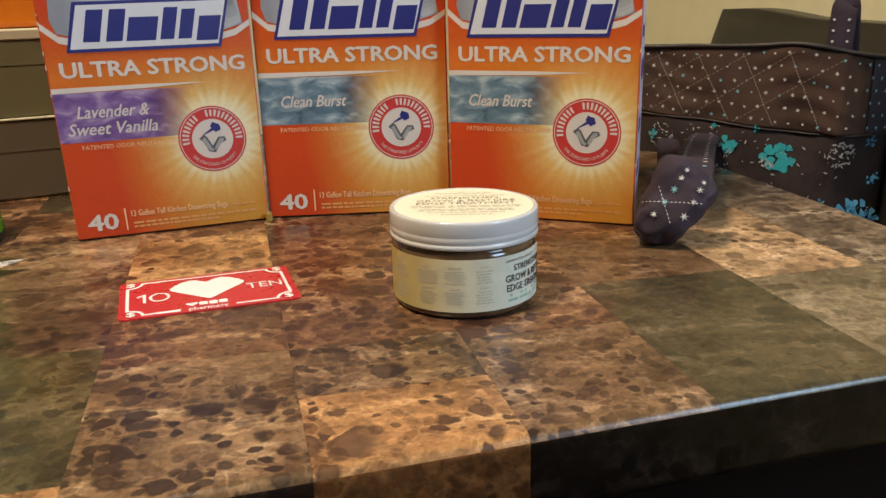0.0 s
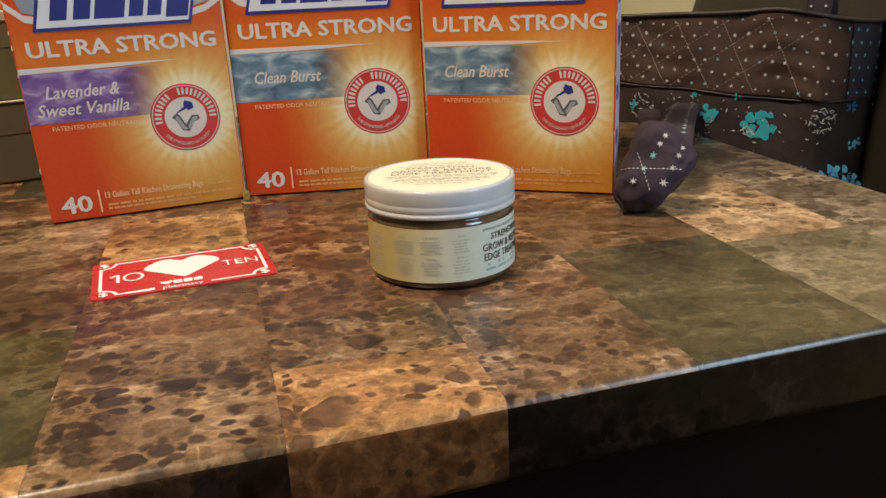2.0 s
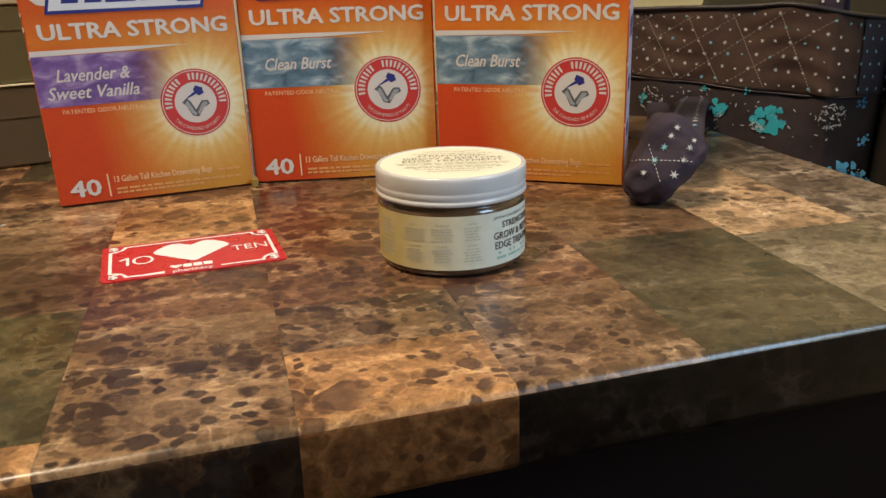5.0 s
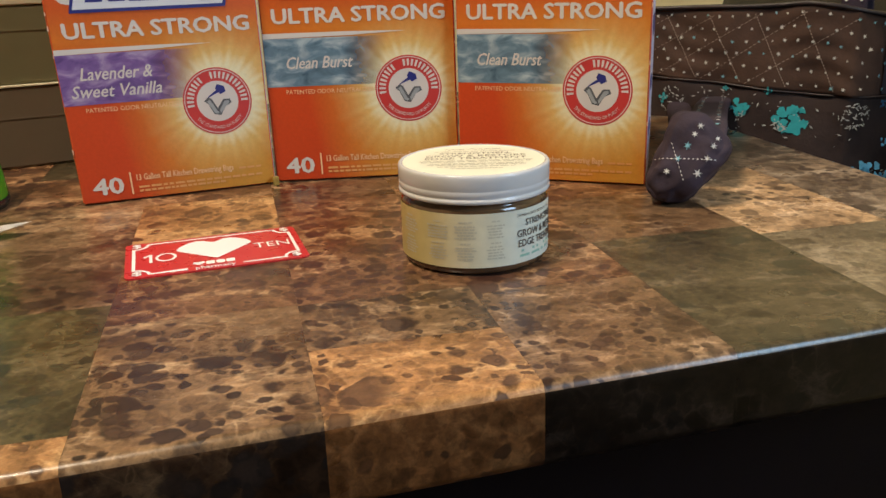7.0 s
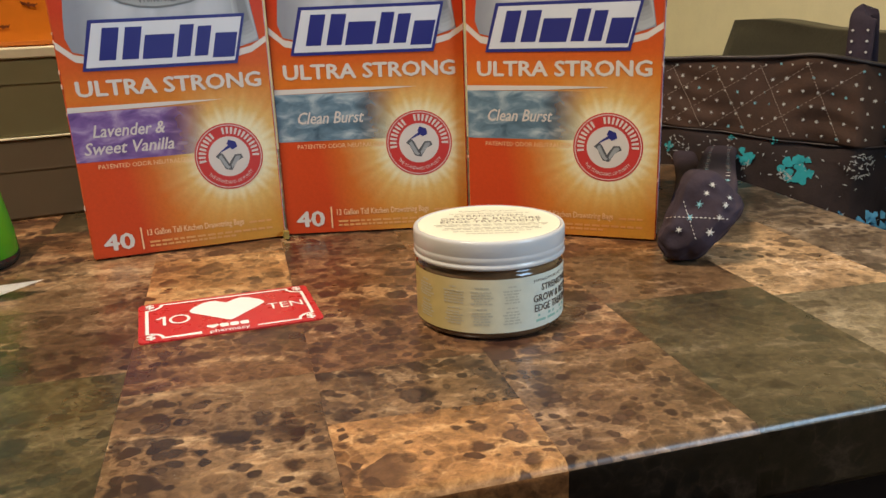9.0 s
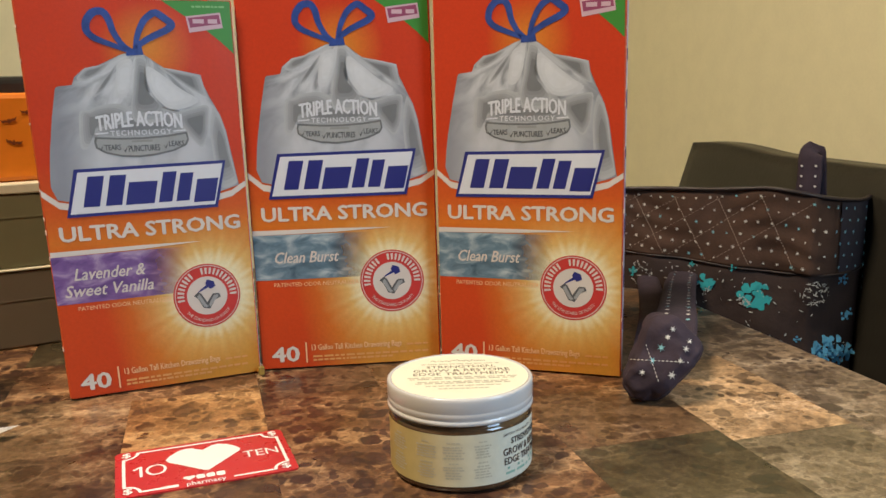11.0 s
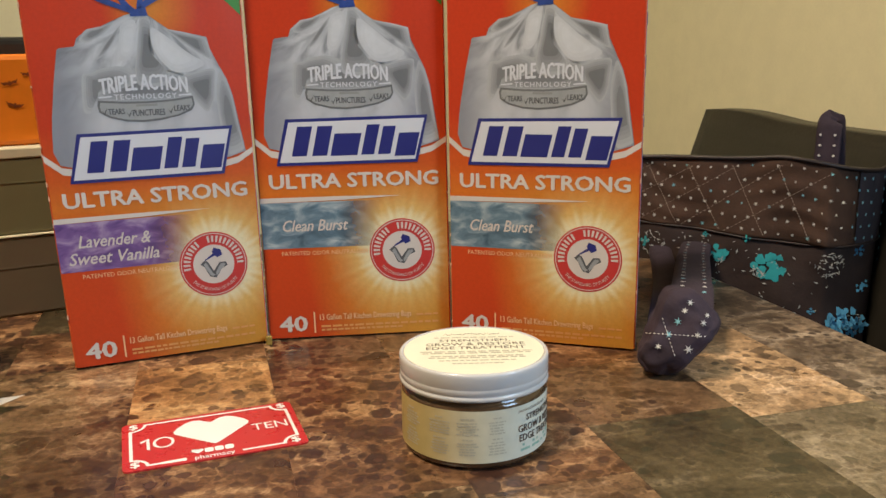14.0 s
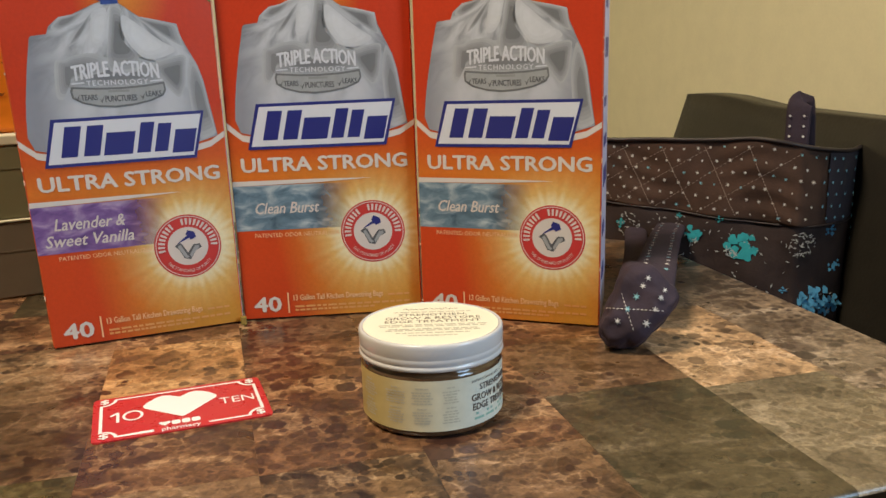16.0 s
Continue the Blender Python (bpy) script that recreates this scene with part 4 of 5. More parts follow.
LR = 0.0356
part("label", curl(strip_bm(-0.078, 0.095, 0.0041, 0.0292, n=120), LR), M_LABEL, jar, "cream paper label turning yellow to pale mint, warm light included", True)
blocks = []
rnd = random.Random(21)
for cx, w in ((-0.036, 0.013), (-0.0185, 0.0115), (-0.0050, 0.0115), (0.0088, 0.0098)):
    for z0, rows, share in ((0.0258, 1, 0.6), (0.0238, 5, 0.95), (0.0158, 1, 0.6), (0.0140, 5, 0.95)):
        for k in range(rows):
            ww, z, x = w * share * rnd.uniform(0.62, 1.0), z0 - 0.00135 * k, 0
            x = cx - ww / 2
            while x < cx + ww / 2 - 0.0006:
                word = min(rnd.uniform(0.0008, 0.0028), cx + ww / 2 - x)
                blocks.append(strip_bm(x, x + word, z - 0.0007, z, -0.00015, 2))
                x += word + 0.0004
part("small_print", curl(merge(*blocks), LR), M_FADEDINK, jar, "faded unreadable small print")["kind"] = "stuff"
for text, w, h, cx, z, ink in (("JAMAICAN BLACK CASTOR OIL", 0.036, 0.0016, 0.0365, 0.0263, M_BROWNINK), ("STRENGTHEN,", 0.0262, 0.0034, 0.0365, 0.0226, M_BROWNINK), ("GROW & RESTORE", 0.0360, 0.0034, 0.0365, 0.0180, M_BROWNINK),
                               ("EDGE TREATMENT", 0.0345, 0.0034, 0.0365, 0.0134, M_BROWNINK)):
    part("lettering", curl(letters_bm(text, w, h, cx + 0.001, z, -0.00015, bold=0.02 if h > 0.003 else 0), LR), ink, jar)
for w, z, sd in ((0.029, 0.0098, 2), (0.031, 0.0074, 5)):
    part("small_print", curl(bars_bm(0.0365 - w / 2, 0.0365 + w / 2, z, 0.0012, -0.00015, 4, sd), LR), M_MINTINK, jar)
disc = part("lid_label", lathe_bm([(0.0339, 0.0459), (0.0339, 0.0463), (0.0336, 0.04645)], 96), M_CREAM, lid, "pale yellow round paper label")


def lay_flat(bm, z):
    for v in bm.verts:
        v.co = Vector((v.co.x, v.co.z, z - v.co.y))
    bm.normal_update()
    for f in bm.faces:
        if f.normal.z < 0:
            f.normal_flip()
    return bm


LZ = 0.0466
for text, w, h, z in (("STRENGTHEN,", 0.0350, 0.0040, 0.0122), ("GROW & RESTORE", 0.0485, 0.0040, 0.0068), ("EDGE TREATMENT", 0.0485, 0.0040, 0.0014)):
    part("lettering", lay_flat(letters_bm(text, w, h, 0.0012, z, 0), LZ), M_LIDINK, lid)
# a plain wavy stroke where the maker's name is written
wave = [(-0.014 + 0.0005 * k, 0.0220 + 0.0007 * math.sin(k * 0.9) * (1 + 0.9 * math.sin(k * 0.33)) + (0.0022 if 24 < k < 29 else 0)) for k in range(58)]
part("name_mark", lay_flat(merge(*[sheet_bm([(a[0], a[1] - 0.00028), (b[0], b[1] - 0.00028), (b[0], b[1] + 0.00028), (a[0], a[1] + 0.00028)], 0) for a, b in zip(wave, wave[1:])]), LZ), M_LIDINK, lid)
part("small_print", lay_flat(bars_bm(-0.019, 0.021, 0.0170, 0.0009, 0, 9, 1), LZ), M_FADEDINK, lid)
part("small_print", lay_flat(merge(*[bars_bm(-w / 2, w / 2 + 0.002, z, 0.0010, 0, 10, k) for k, (w, z) in enumerate(((0.052, -0.0040), (0.050, -0.0063), (0.042, -0.0105), (0.044, -0.0127), (0.034, -0.0165), (0.022, -0.0205)))]), LZ), M_FADEDINK, lid, "faded unreadable small print")["kind"] = "stuff"

# ---- the red reward card ----
M_CARD = plain("glossy red plastic card", (0.50, 0.028, 0.03), 0.3, vary=0.05, grain=120, bump=0.02)
CL, CD = 0.0862, 0.0552
card = thing("reward_card", pose(-0.0997, 0.3829, TOP + 0.0001, 0, 0, 18.8), "red and white ten dollar plastic card lying on the tabletop", "card")


def rounded(x0, x1, z0, z1, r, n=6):
    pts = []
    for cx, cz, a in ((x1 - r, z0 + r, -90), (x1 - r, z1 - r, 0), (x0 + r, z1 - r, 90), (x0 + r, z0 + r, 180)):
        pts += [(cx + r * math.cos(radians(a + 90 * k / n)), cz + r * math.sin(radians(a + 90 * k / n))) for k in range(n + 1)]
    return pts


def slab_bm(outline, z0, z1):
    bm = bmesh.new()
    f = bm.faces.new([bm.verts.new((x, y, z0)) for x, y in outline])
    up = bmesh.ops.extrude_face_region(bm, geom=[f])
    for g in up["geom"]:
        if isinstance(g, bmesh.types.BMVert):
            g.co.z = z1
    bmesh.ops.recalc_face_normals(bm, faces=bm.faces[:])
    return bm


part("plate", slab_bm(rounded(-CL / 2, CL / 2, -CD / 2, CD / 2, 0.003), 0, 0.0008), M_CARD, card)
CZ = 0.00095


def flat(outline):
    return lay_flat(sheet_bm(outline, 0), CZ)


def stroke(points, wide):
    """A printed line of even width with mitred joints, in one mesh."""
    bm = bmesh.new()
    rows = []
    for i, (x, y) in enumerate(points):
        a, b = Vector(points[max(i - 1, 0)]), Vector(points[min(i + 1, len(points) - 1)])
        p = Vector((x, y))
        d0, d1 = (p - a), (b - p)
        d0, d1 = (d0 or d1).normalized(), (d1 or d0).normalized()
        n0, n1 = Vector((-d0.y, d0.x)), Vector((-d1.y, d1.x))
        n = (n0 + n1).normalized()
        w = wide / 2 / max(0.5, n.dot(n0))
        rows.append([bm.verts.new((*(p + n * w), CZ)), bm.verts.new((*(p - n * w), CZ))])
    for a, b in zip(rows, rows[1:]):
        bm.faces.new((a[0], a[1], b[1], b[0]))
    return bm


hx, hy, notch = CL / 2 - 0.0040, CD / 2 - 0.0035, 0.0072
def scoop(cx, cy, a0):
    return [(cx + notch * math.cos(radians(a0 + 90 * k / 5)), cy + notch * math.sin(radians(a0 + 90 * k / 5))) for k in range(6)]


# the frame follows the four corners round small scoops and stops for the name below
frame_line = [(-0.0145, -hy)] + scoop(-hx, -hy, 0) + scoop(-hx, hy, -90) + scoop(hx, hy, 180) + scoop(hx, -hy, 90) + [(0.0115, -hy)]
part("border", stroke(frame_line, 0.0016), M_PURE, card, "white printed border line")
heart = [(-0.0015, -0.0108), (-0.0180, 0.0060), (-0.0188, 0.0090), (-0.0165, 0.0135), (-0.0120, 0.0185), (-0.0085, 0.0202), (-0.0050, 0.0195), (0.0000, 0.0150), (0.0050, 0.0195), (0.0085, 0.0202), (0.0120, 0.0185), (0.0165, 0.0140), (0.0188, 0.0095), (0.0180, 0.0065), (0.0015, -0.0108), (0.0, -0.0116)]
part("heart", flat(heart), M_PURE, card, "white heart shape")
part("digit", merge(flat([(-0.0318, -0.0072), (-0.0303, -0.0072), (-0.0303, 0.0056), (-0.0318, 0.0056)]), flat([(-0.0350, 0.0028), (-0.0342, 0.0014), (-0.0319, 0.0032), (-0.0319, 0.0055)])), M_PURE, card)
ring = ring_bm(0, 0, 0.76, 1.0, 0, 40)
for v in ring.verts:
    inner_edge = math.hypot(v.co.x, v.co.z) < 0.9
    v.co.x, v.co.z = -0.0238 + v.co.x / math.hypot(v.co.x, v.co.z) * (0.0037 if inner_edge else 0.0051), -0.0008 + v.co.z / (0.76 if inner_edge else 1.0) * (0.0050 if inner_edge else 0.0064)
part("digit", lay_flat(ring, CZ), M_PURE, card)
for text, w, h, x, y, b in (("TEN", 0.0178, 0.0082, 0.0280, 0.0002, 0.0), ("pharmacy", 0.0185, 0.0052, -0.0015, -0.0250, 0.015), ("$", 0.0042, 0.0066, -0.0375, 0.0225, 0.03), ("$", 0.0042, 0.0066, 0.0375, 0.0225, 0.03),
                           ("$", 0.0042, 0.0066, -0.0375, -0.0222, 0.03), ("$", 0.0042, 0.0066, 0.0375, -0.0222, 0.03)):
    part("lettering", lay_flat(letters_bm(text, w, h, x, y, 0, bold=b), CZ), M_PURE, card)
for x in (-0.0058, -0.0010, 0.0038):
    part("name_mark", flat(rounded(x, x + 0.0042, -0.0202, -0.0152, 0.0013)), M_PURE, card)
part("small_heart", flat([(-0.0090, -0.0202), (-0.0120, -0.0172), (-0.0115, -0.0150), (-0.0090, -0.0160), (-0.0066, -0.0150), (-0.0060, -0.0172)]), M_PURE, card)

# ---- storage boxes, bucket, bottle and paper beside the bag boxes ----
M_GREYBOX = plain("brown grey box board", (0.135, 0.105, 0.072), 0.6, vary=0.1, grain=60)
M_OLIVEBOX = plain("olive green box board", (0.155, 0.142, 0.075), 0.55, vary=0.1, grain=60)
M_LIPWHITE = plain("cream box lip", (0.60, 0.56, 0.42), 0.6, vary=0.08, grain=120)
M_PUMPKIN = plain("pumpkin orange paper", (0.72, 0.20, 0.008), 0.5, vary=0.1, grain=120)
M_BAT = plain("dark brown print", (0.16, 0.035, 0.006), 0.5, vary=0.1, bump=0)
M_BLACK = plain("black glossy plastic", (0.02, 0.02, 0.018), 0.2, vary=0.1, grain=120, bump=0.02)
SHELF = pose(-0.288, 0.604, TOP, 0, 0, 27.0)


def storage_box(name, z0, z1, body, lip, lip_h, back, label):
    ob = thing(name, SHELF @ pose(0, back, z0), label, "storage box")
    h = z1 - z0
    part("body", box_bm(-0.22, 0.13, 0.0, 0.13, 0, h - lip_h, 0.002), body, ob)
    part("ridge", box_bm(-0.219, 0.129, -0.0003, 0.002, h * 0.60, h * 0.615), body, ob, "faint moulded ridge")
    part("lid", box_bm(-0.2205, 0.1305, -0.0007, 0.1305, h - lip_h, h, 0.001), lip, ob, "cream coloured lid rim")
    return ob


storage_box("storage_box", 0.0, 0.0605, M_GREYBOX, M_LIPWHITE, 0.0013, 0.0, "brown grey storage box with a thin cream rim")
storage_box("storage_box", 0.0605, 0.1235, M_OLIVEBOX, M_LIPWHITE, 0.0075, 0.003, "olive green storage box with a cream lid stacked on another")
bucket = thing("halloween_box", SHELF @ pose(0, 0.02, 0.1235), "orange paper box printed with dark bats, on the storage boxes", "box")
part("body", box_bm(-0.16, 0.055, 0.0, 0.07, 0, 0.066, 0.004), M_PUMPKIN, bucket)


def bat_bm(x, z, s, tilt):
    base = [(-1, 0.25), (-0.7, 0.1), (-0.4, 0.12), (-0.15, -0.02), (-0.1, 0.22), (0, 0.12), (0.1, 0.22), (0.15, -0.02), (0.4, 0.12), (0.7, 0.1), (1, 0.25), (0.7, -0.25), (0.35, -0.2), (0, -0.4), (-0.35, -0.2), (-0.7, -0.25)]
    c, sn = math.cos(tilt), math.sin(tilt)
    return sheet_bm([(x + s * (a * c - b * sn), z + s * (a * sn + b * c)) for a, b in base], -0.0006)


for k, (x, z, s, t) in enumerate(((-0.012, 0.036, 0.006, 0.1), (0.009, 0.030, 0.006, -0.2), (0.007, 0.046, 0.006, 0.2), (-0.010, 0.015, 0.005, 0.0), (-0.03, 0.045, 0.006, 0.3), (-0.035, 0.02, 0.006, -0.1), (0.02, 0.052, 0.005, 0.0), (0.026, 0.02, 0.005, 0.3), (-0.058, 0.034, 0.006, 0.1))):
    part("bat_print", bat_bm(x, z, s, t), M_BAT, bucket)
part("print_bar", bars_bm(-0.075, -0.014, 0.026, 0.007, -0.0005, 3, 3), M_BAT, bucket)
tin = thing("black_case", SHELF @ pose(0, 0.095, 0.1235), "black glossy case behind the orange box", "case")
part("body", box_bm(-0.16, 0.06, 0.0, 0.032, 0, 0.080, 0.006, 3), M_BLACK, tin)

M_LIME, nt, bsdf = nodes_of("lime green bottle plastic")
tc = nt.nodes.new("ShaderNodeTexCoord")
sep = nt.nodes.new("ShaderNodeSeparateXYZ")
nt.links.new(tc.outputs["Object"], sep.inputs[0])
nt.links.new(ramp(nt, maths(nt, "MULTIPLY", sep.outputs["Z"], 10.0), [(0.0, (0.05, 0.26, 0.01)), (0.55, (0.13, 0.50, 0.03)), (0.72, (0.30, 0.45, 0.22)), (1.0, (0.50, 0.50, 0.42))]), bsdf.inputs["Base Color"])
bsdf.inputs["Roughness"].default_value = 0.2
bsdf.inputs["Subsurface Weight"].default_value = 0.3
bsdf.inputs["Subsurface Radius"].default_value = (0.01, 0.02, 0.005)
bottle = thing("green_bottle", pose(-0.2900, 0.478, TOP, 0, 0, 0), "lime green tapered plastic bottle with grey shoulder", "bottle")
part("body", lathe_bm([(0.030, 0), (0.0345, 0.002), (0.0365, 0.008), (0.0355, 0.02), (0.031, 0.045), (0.026, 0.068), (0.020, 0.09), (0.014, 0.11), (0.012, 0.125)]), M_LIME, bottle, "", True)
part("foot", lathe_bm([(0.031, 0.0), (0.0352, 0.0005), (0.0368, 0.004), (0.0366, 0.0065)]), M_BLACK, bottle, "dark foot of the bottle", True)
part("cap", lathe_bm([(0.014, 0.125), (0.015, 0.126), (0.015, 0.145), (0.012, 0.147)]), M_WHITE, bottle, "white screw cap", True)

M_PAPER = plain("white paper", (0.80, 0.79, 0.77), 0.7, vary=0.03, grain=60)
paper = bmesh.new()
n = 10
grid = []
ea, eb = Vector((-0.135, -0.008, 0)), Vector((-0.075, -0.085, 0))
for i in range(n + 1):
    row = []
    for j in range(n + 1):
        p = ea * (i / n) + eb * (j / n)
        lift = 0.006 * max(0, 1 - (i + j) / n * 1.2) ** 2
        row.append(paper.verts.new((p.x, p.y, 0.0008 + lift)))
    grid.append(row)
for i in range(n):
    for j in range(n):
        paper.faces.new((grid[i][j], grid[i][j + 1], grid[i + 1][j + 1], grid[i + 1][j]))
bmesh.ops.solidify(paper, geom=paper.faces[:], thickness=0.00015)
sheet = obj("paper_sheet", paper, M_PAPER, True)
sheet.matrix_world = pose(-0.2118, 0.427, TOP)
tagged(sheet, "white paper slip with a slightly lifted corner on the tabletop", "paper")

# ---- chair and tote bag beside the table ----
chair = thing("dining_chair", pose(0.366, 0.748, 0, 0, 0, 15.0), "dining chair with a black leather padded back", "chair")
# back along local y, facing the table (-x)
bm = bmesh.new()
ny, nz = 40, 16
front, rear = [], []
for j in range(ny + 1):
    a, b = [], []
    for k in range(nz + 1):
        y = -0.42 + 0.70 * j / ny
        # the top rail swells towards the far post, whose outer edge slants
        top = float(np.interp(y, (-0.42, 0.0, 0.09, 0.14, 0.18, 0.215, 0.25, 0.28), (0.852, 0.8545, 0.8556, 0.8572, 0.8612, 0.8640, 0.8643, 0.8630)))
        z = 0.46 + (top - 0.46) * k / nz
        y += 0.3 * min(top - z, 0.12) * max(0.0, (y - 0.16) / 0.12)
        puff = 0.012 * math.sin(math.pi * j / ny) ** 0.5 * math.sin(math.pi * k / nz) ** 0.4
        lean = 0.06 * k / nz
        a.append(bm.verts.new((lean - puff, y, z)))
        b.append(bm.verts.new((lean + 0.035 + puff * 0.4, y, z)))
    front.append(a)
    rear.append(b)
for j in range(ny):
    for k in range(nz):
        bm.faces.new((front[j][k], front[j][k + 1], front[j + 1][k + 1], front[j + 1][k]))
        bm.faces.new((rear[j][k], rear[j + 1][k], rear[j + 1][k + 1], rear[j][k + 1]))
for j in range(ny):
    bm.faces.new((front[j][nz], rear[j][nz], rear[j + 1][nz], front[j + 1][nz]))
    bm.faces.new((front[j][0], front[j + 1][0], rear[j + 1][0], rear[j][0]))
for k in range(nz):
    bm.faces.new((front[0][k], rear[0][k], rear[0][k + 1], front[0][k + 1]))
    bm.faces.new((front[ny][k], front[ny][k + 1], rear[ny][k + 1], rear[ny][k]))
bmesh.ops.recalc_face_normals(bm, faces=bm.faces[:])
part("backrest", bm, M_LEATHER, chair, "black leather padded back", True)
part("seat", box_bm(-0.42, 0.0, -0.24, 0.25, 0.42, 0.485, 0.02, 3), M_LEATHER, chair, "", True)
for x in (-0.40, -0.02):
    for y in (-0.22, 0.19):
        part("leg", box_bm(x, x + 0.04, y, y + 0.04, 0, 0.42, 0.003), M_DARKWOOD, chair)

# the quilted tote
M_QUILT = plain("dark brown quilted cotton", (0.058, 0.031, 0.021), 0.85, vary=0.3, grain=500, bump=0.5, Specular_IOR_Level=0.25)
M_PRINTCLOTH = plain("dark brown printed cotton", (0.036, 0.022, 0.019), 0.7, vary=0.35, grain=400, bump=0.5, Specular_IOR_Level=0.3)
M_TRIM = plain("dark piping", (0.022, 0.014, 0.014), 0.5, vary=0.2, grain=300)
M_PLUM = plain("dusty plum strap cotton", (0.043, 0.030, 0.042), 0.85, vary=0.25, grain=500, bump=0.5, Specular_IOR_Level=0.25)
M_BLUELIT = plain("cotton with blue window light in it", (0.026, 0.020, 0.028), 0.8, vary=0.35, grain=300, bump=0.5)
M_THREAD = plain("pale stitching thread", (0.30, 0.24, 0.20), 0.7, vary=0.1, bump=0)
M_STAR = plain("pale star print", (0.60, 0.58, 0.54), 0.6, vary=0.2, grain=30, bump=0)
M_STARBLUE = plain("light blue star print", (0.22, 0.50, 0.58), 0.6, vary=0.2, grain=30, bump=0)
M_TEALFLOWER = plain("turquoise flower print", (0.03, 0.33, 0.36), 0.6, vary=0.35, grain=200, bump=0)
M_BLUEFLOWER = plain("sky blue flower print", (0.08, 0.30, 0.50), 0.6, vary=0.4, grain=200, bump=0)
M_GREYFLOWER = plain("grey white flower print", (0.42, 0.42, 0.40), 0.6, vary=0.3, grain=200, bump=0)

# local frame: x along the face to its right corner, -y out of the face, z up
TOTE = pose(0.2070, 0.7500, 0.488, 0, 0, -28.0)
tote = thing("tote_bag", TOTE, "dark brown quilted tote with stars and blue flowers, on a chair", "bag")
TX0, TX1, TH = -0.09, 0.186, 0.360     # left and right corner, height


def seam(x):
    """The foot of the quilted band sinks to the right."""
    return 0.2965 - 0.085 * max(x, -0.02)


def brim(x):
    """The open rim, sinking towards the right corner."""
    return 0.3545 - 0.17 * max(0.0, x - 0.125) + 0.0035 * math.exp(-((x - 0.12) / 0.035) ** 2)


def face_y(x, z):
    """How far the soft face bulges out at a place."""
    a = max(0.0, min(1.0, (x - TX0) / (TX1 - TX0)))
    return -0.012 * math.sin(math.pi * a) ** 0.7 * math.sin(math.pi * min(1, max(0, z / TH))) ** 0.6 + 0.0023 * math.sin(x * 90) * math.sin(z * 60) + 0.0009 * math.sin(z * 330 + 5 * math.sin(x * 38)) * (0.5 + 0.5 * math.sin(x * 61 + z * 40)) - (0.002 if z > seam(x) else 0) + 0.045 * max(0.0, (x - 0.154) / 0.032) ** 1.25


def tote_cloth(upper, nx=90, nz=40):
    bm = bmesh.new()
    # once round: front, right side, back, left side
    deep = 0.10
    way = [(TX0 + (TX1 - TX0) * i / nx, None) for i in range(nx + 1)]
    ring = [(x, None) for x, _ in way] + [(TX1 + 0.002 + 0.014 * k / 6, deep * (k + 0.5) / 6.5) for k in range(1, 7)] + [(TX0, deep), (TX0 - 0.005, deep / 2)]
    rows = []
    for k in range(nz + 1):
        row = []
        for x, y in ring:
            lo, hi = (0.0, seam(x)) if upper is False else (seam(x), brim(x) - (0.045 if y is not None and x < TX1 else 0.0))
            z = lo + (hi - lo) * k / nz
            row.append(bm.verts.new((x, face_y(x, z) if y is None else y + 0.045, z)))
        rows.append(row)
    m = len(ring)
    for a, b in zip(rows, rows[1:]):
        for i in range(m):
            j = (i + 1) % m
            bm.faces.new((a[i], a[j], b[j], b[i]))
    bmesh.ops.recalc_face_normals(bm, faces=bm.faces[:])
    return bm


body = part("body", tote_cloth(False), M_PRINTCLOTH, tote, "dark printed lower body", True)
band = part("band", tote_cloth(True), M_QUILT, tote, "quilted upper band with tiny stars", True)
part("lining", box_bm(TX0 + 0.006, TX1 - 0.035, 0.010, 0.085, TH - 0.064, TH - 0.06), M_TRIM, tote)
for high, r in ((True, 0.0019), (False, 0.0009)):
    pts = []
    for i in range(13):
        x = TX0 + (TX1 - TX0) * i / 12
        z = brim(x) if high else seam(x)
        pts.append((x, face_y(x, z) - 0.001, z + 0.0006 * math.sin(i * 1.3)))
    z = brim(TX1) - 0.002 if high else seam(TX1)
    pts += [(TX1 + 0.009, 0.085, z), (TX1 + 0.017, 0.145, z)]
    part("piping", tube_bm(pts, r * 2, r * 2, 8)[0], M_TRIM, tote, "dark piped seam", True)


# added layer wrapping the end corner; its bluish colour stands for window light
bm = bmesh.new()
ring = [(0.174 + (TX1 - 0.174) * i / 8, None) for i in range(9)] + [(TX1 + 0.002 + 0.014 * k / 6, 0.045 + 0.10 * (k + 0.5) / 6.5) for k in range(1, 7)]
grid = []
for x, y in ring:
    grid.append([bm.verts.new((x + 0.001, (face_y(x, z) if y is None else y) - 0.001, z)) for z in [seam(x) + 0.002 + (brim(x) - seam(x) - 0.004) * k / 12 for k in range(13)]])
for a, b in zip(grid, grid[1:]):
    for k in range(12):
        bm.faces.new((a[k], b[k], b[k + 1], a[k + 1]))
part("bluelit_end", bm, M_BLUELIT, tote, "band end with bluish window light in its colour", True)


def star_bm(x, z, r, y, tilt=0.0):
    many = []
    for k in range(3):
        a = tilt + math.pi * k / 3
        dx, dz = math.cos(a), math.sin(a)
        w = r * 0.24
        many.append(sheet_bm([(x - dx * r - dz * w * 0.4, z - dz * r + dx * w * 0.4), (x + dz * w, z - dx * w), (x + dx * r, z + dz * r), (x - dz * w, z + dx * w)], y))
    return many


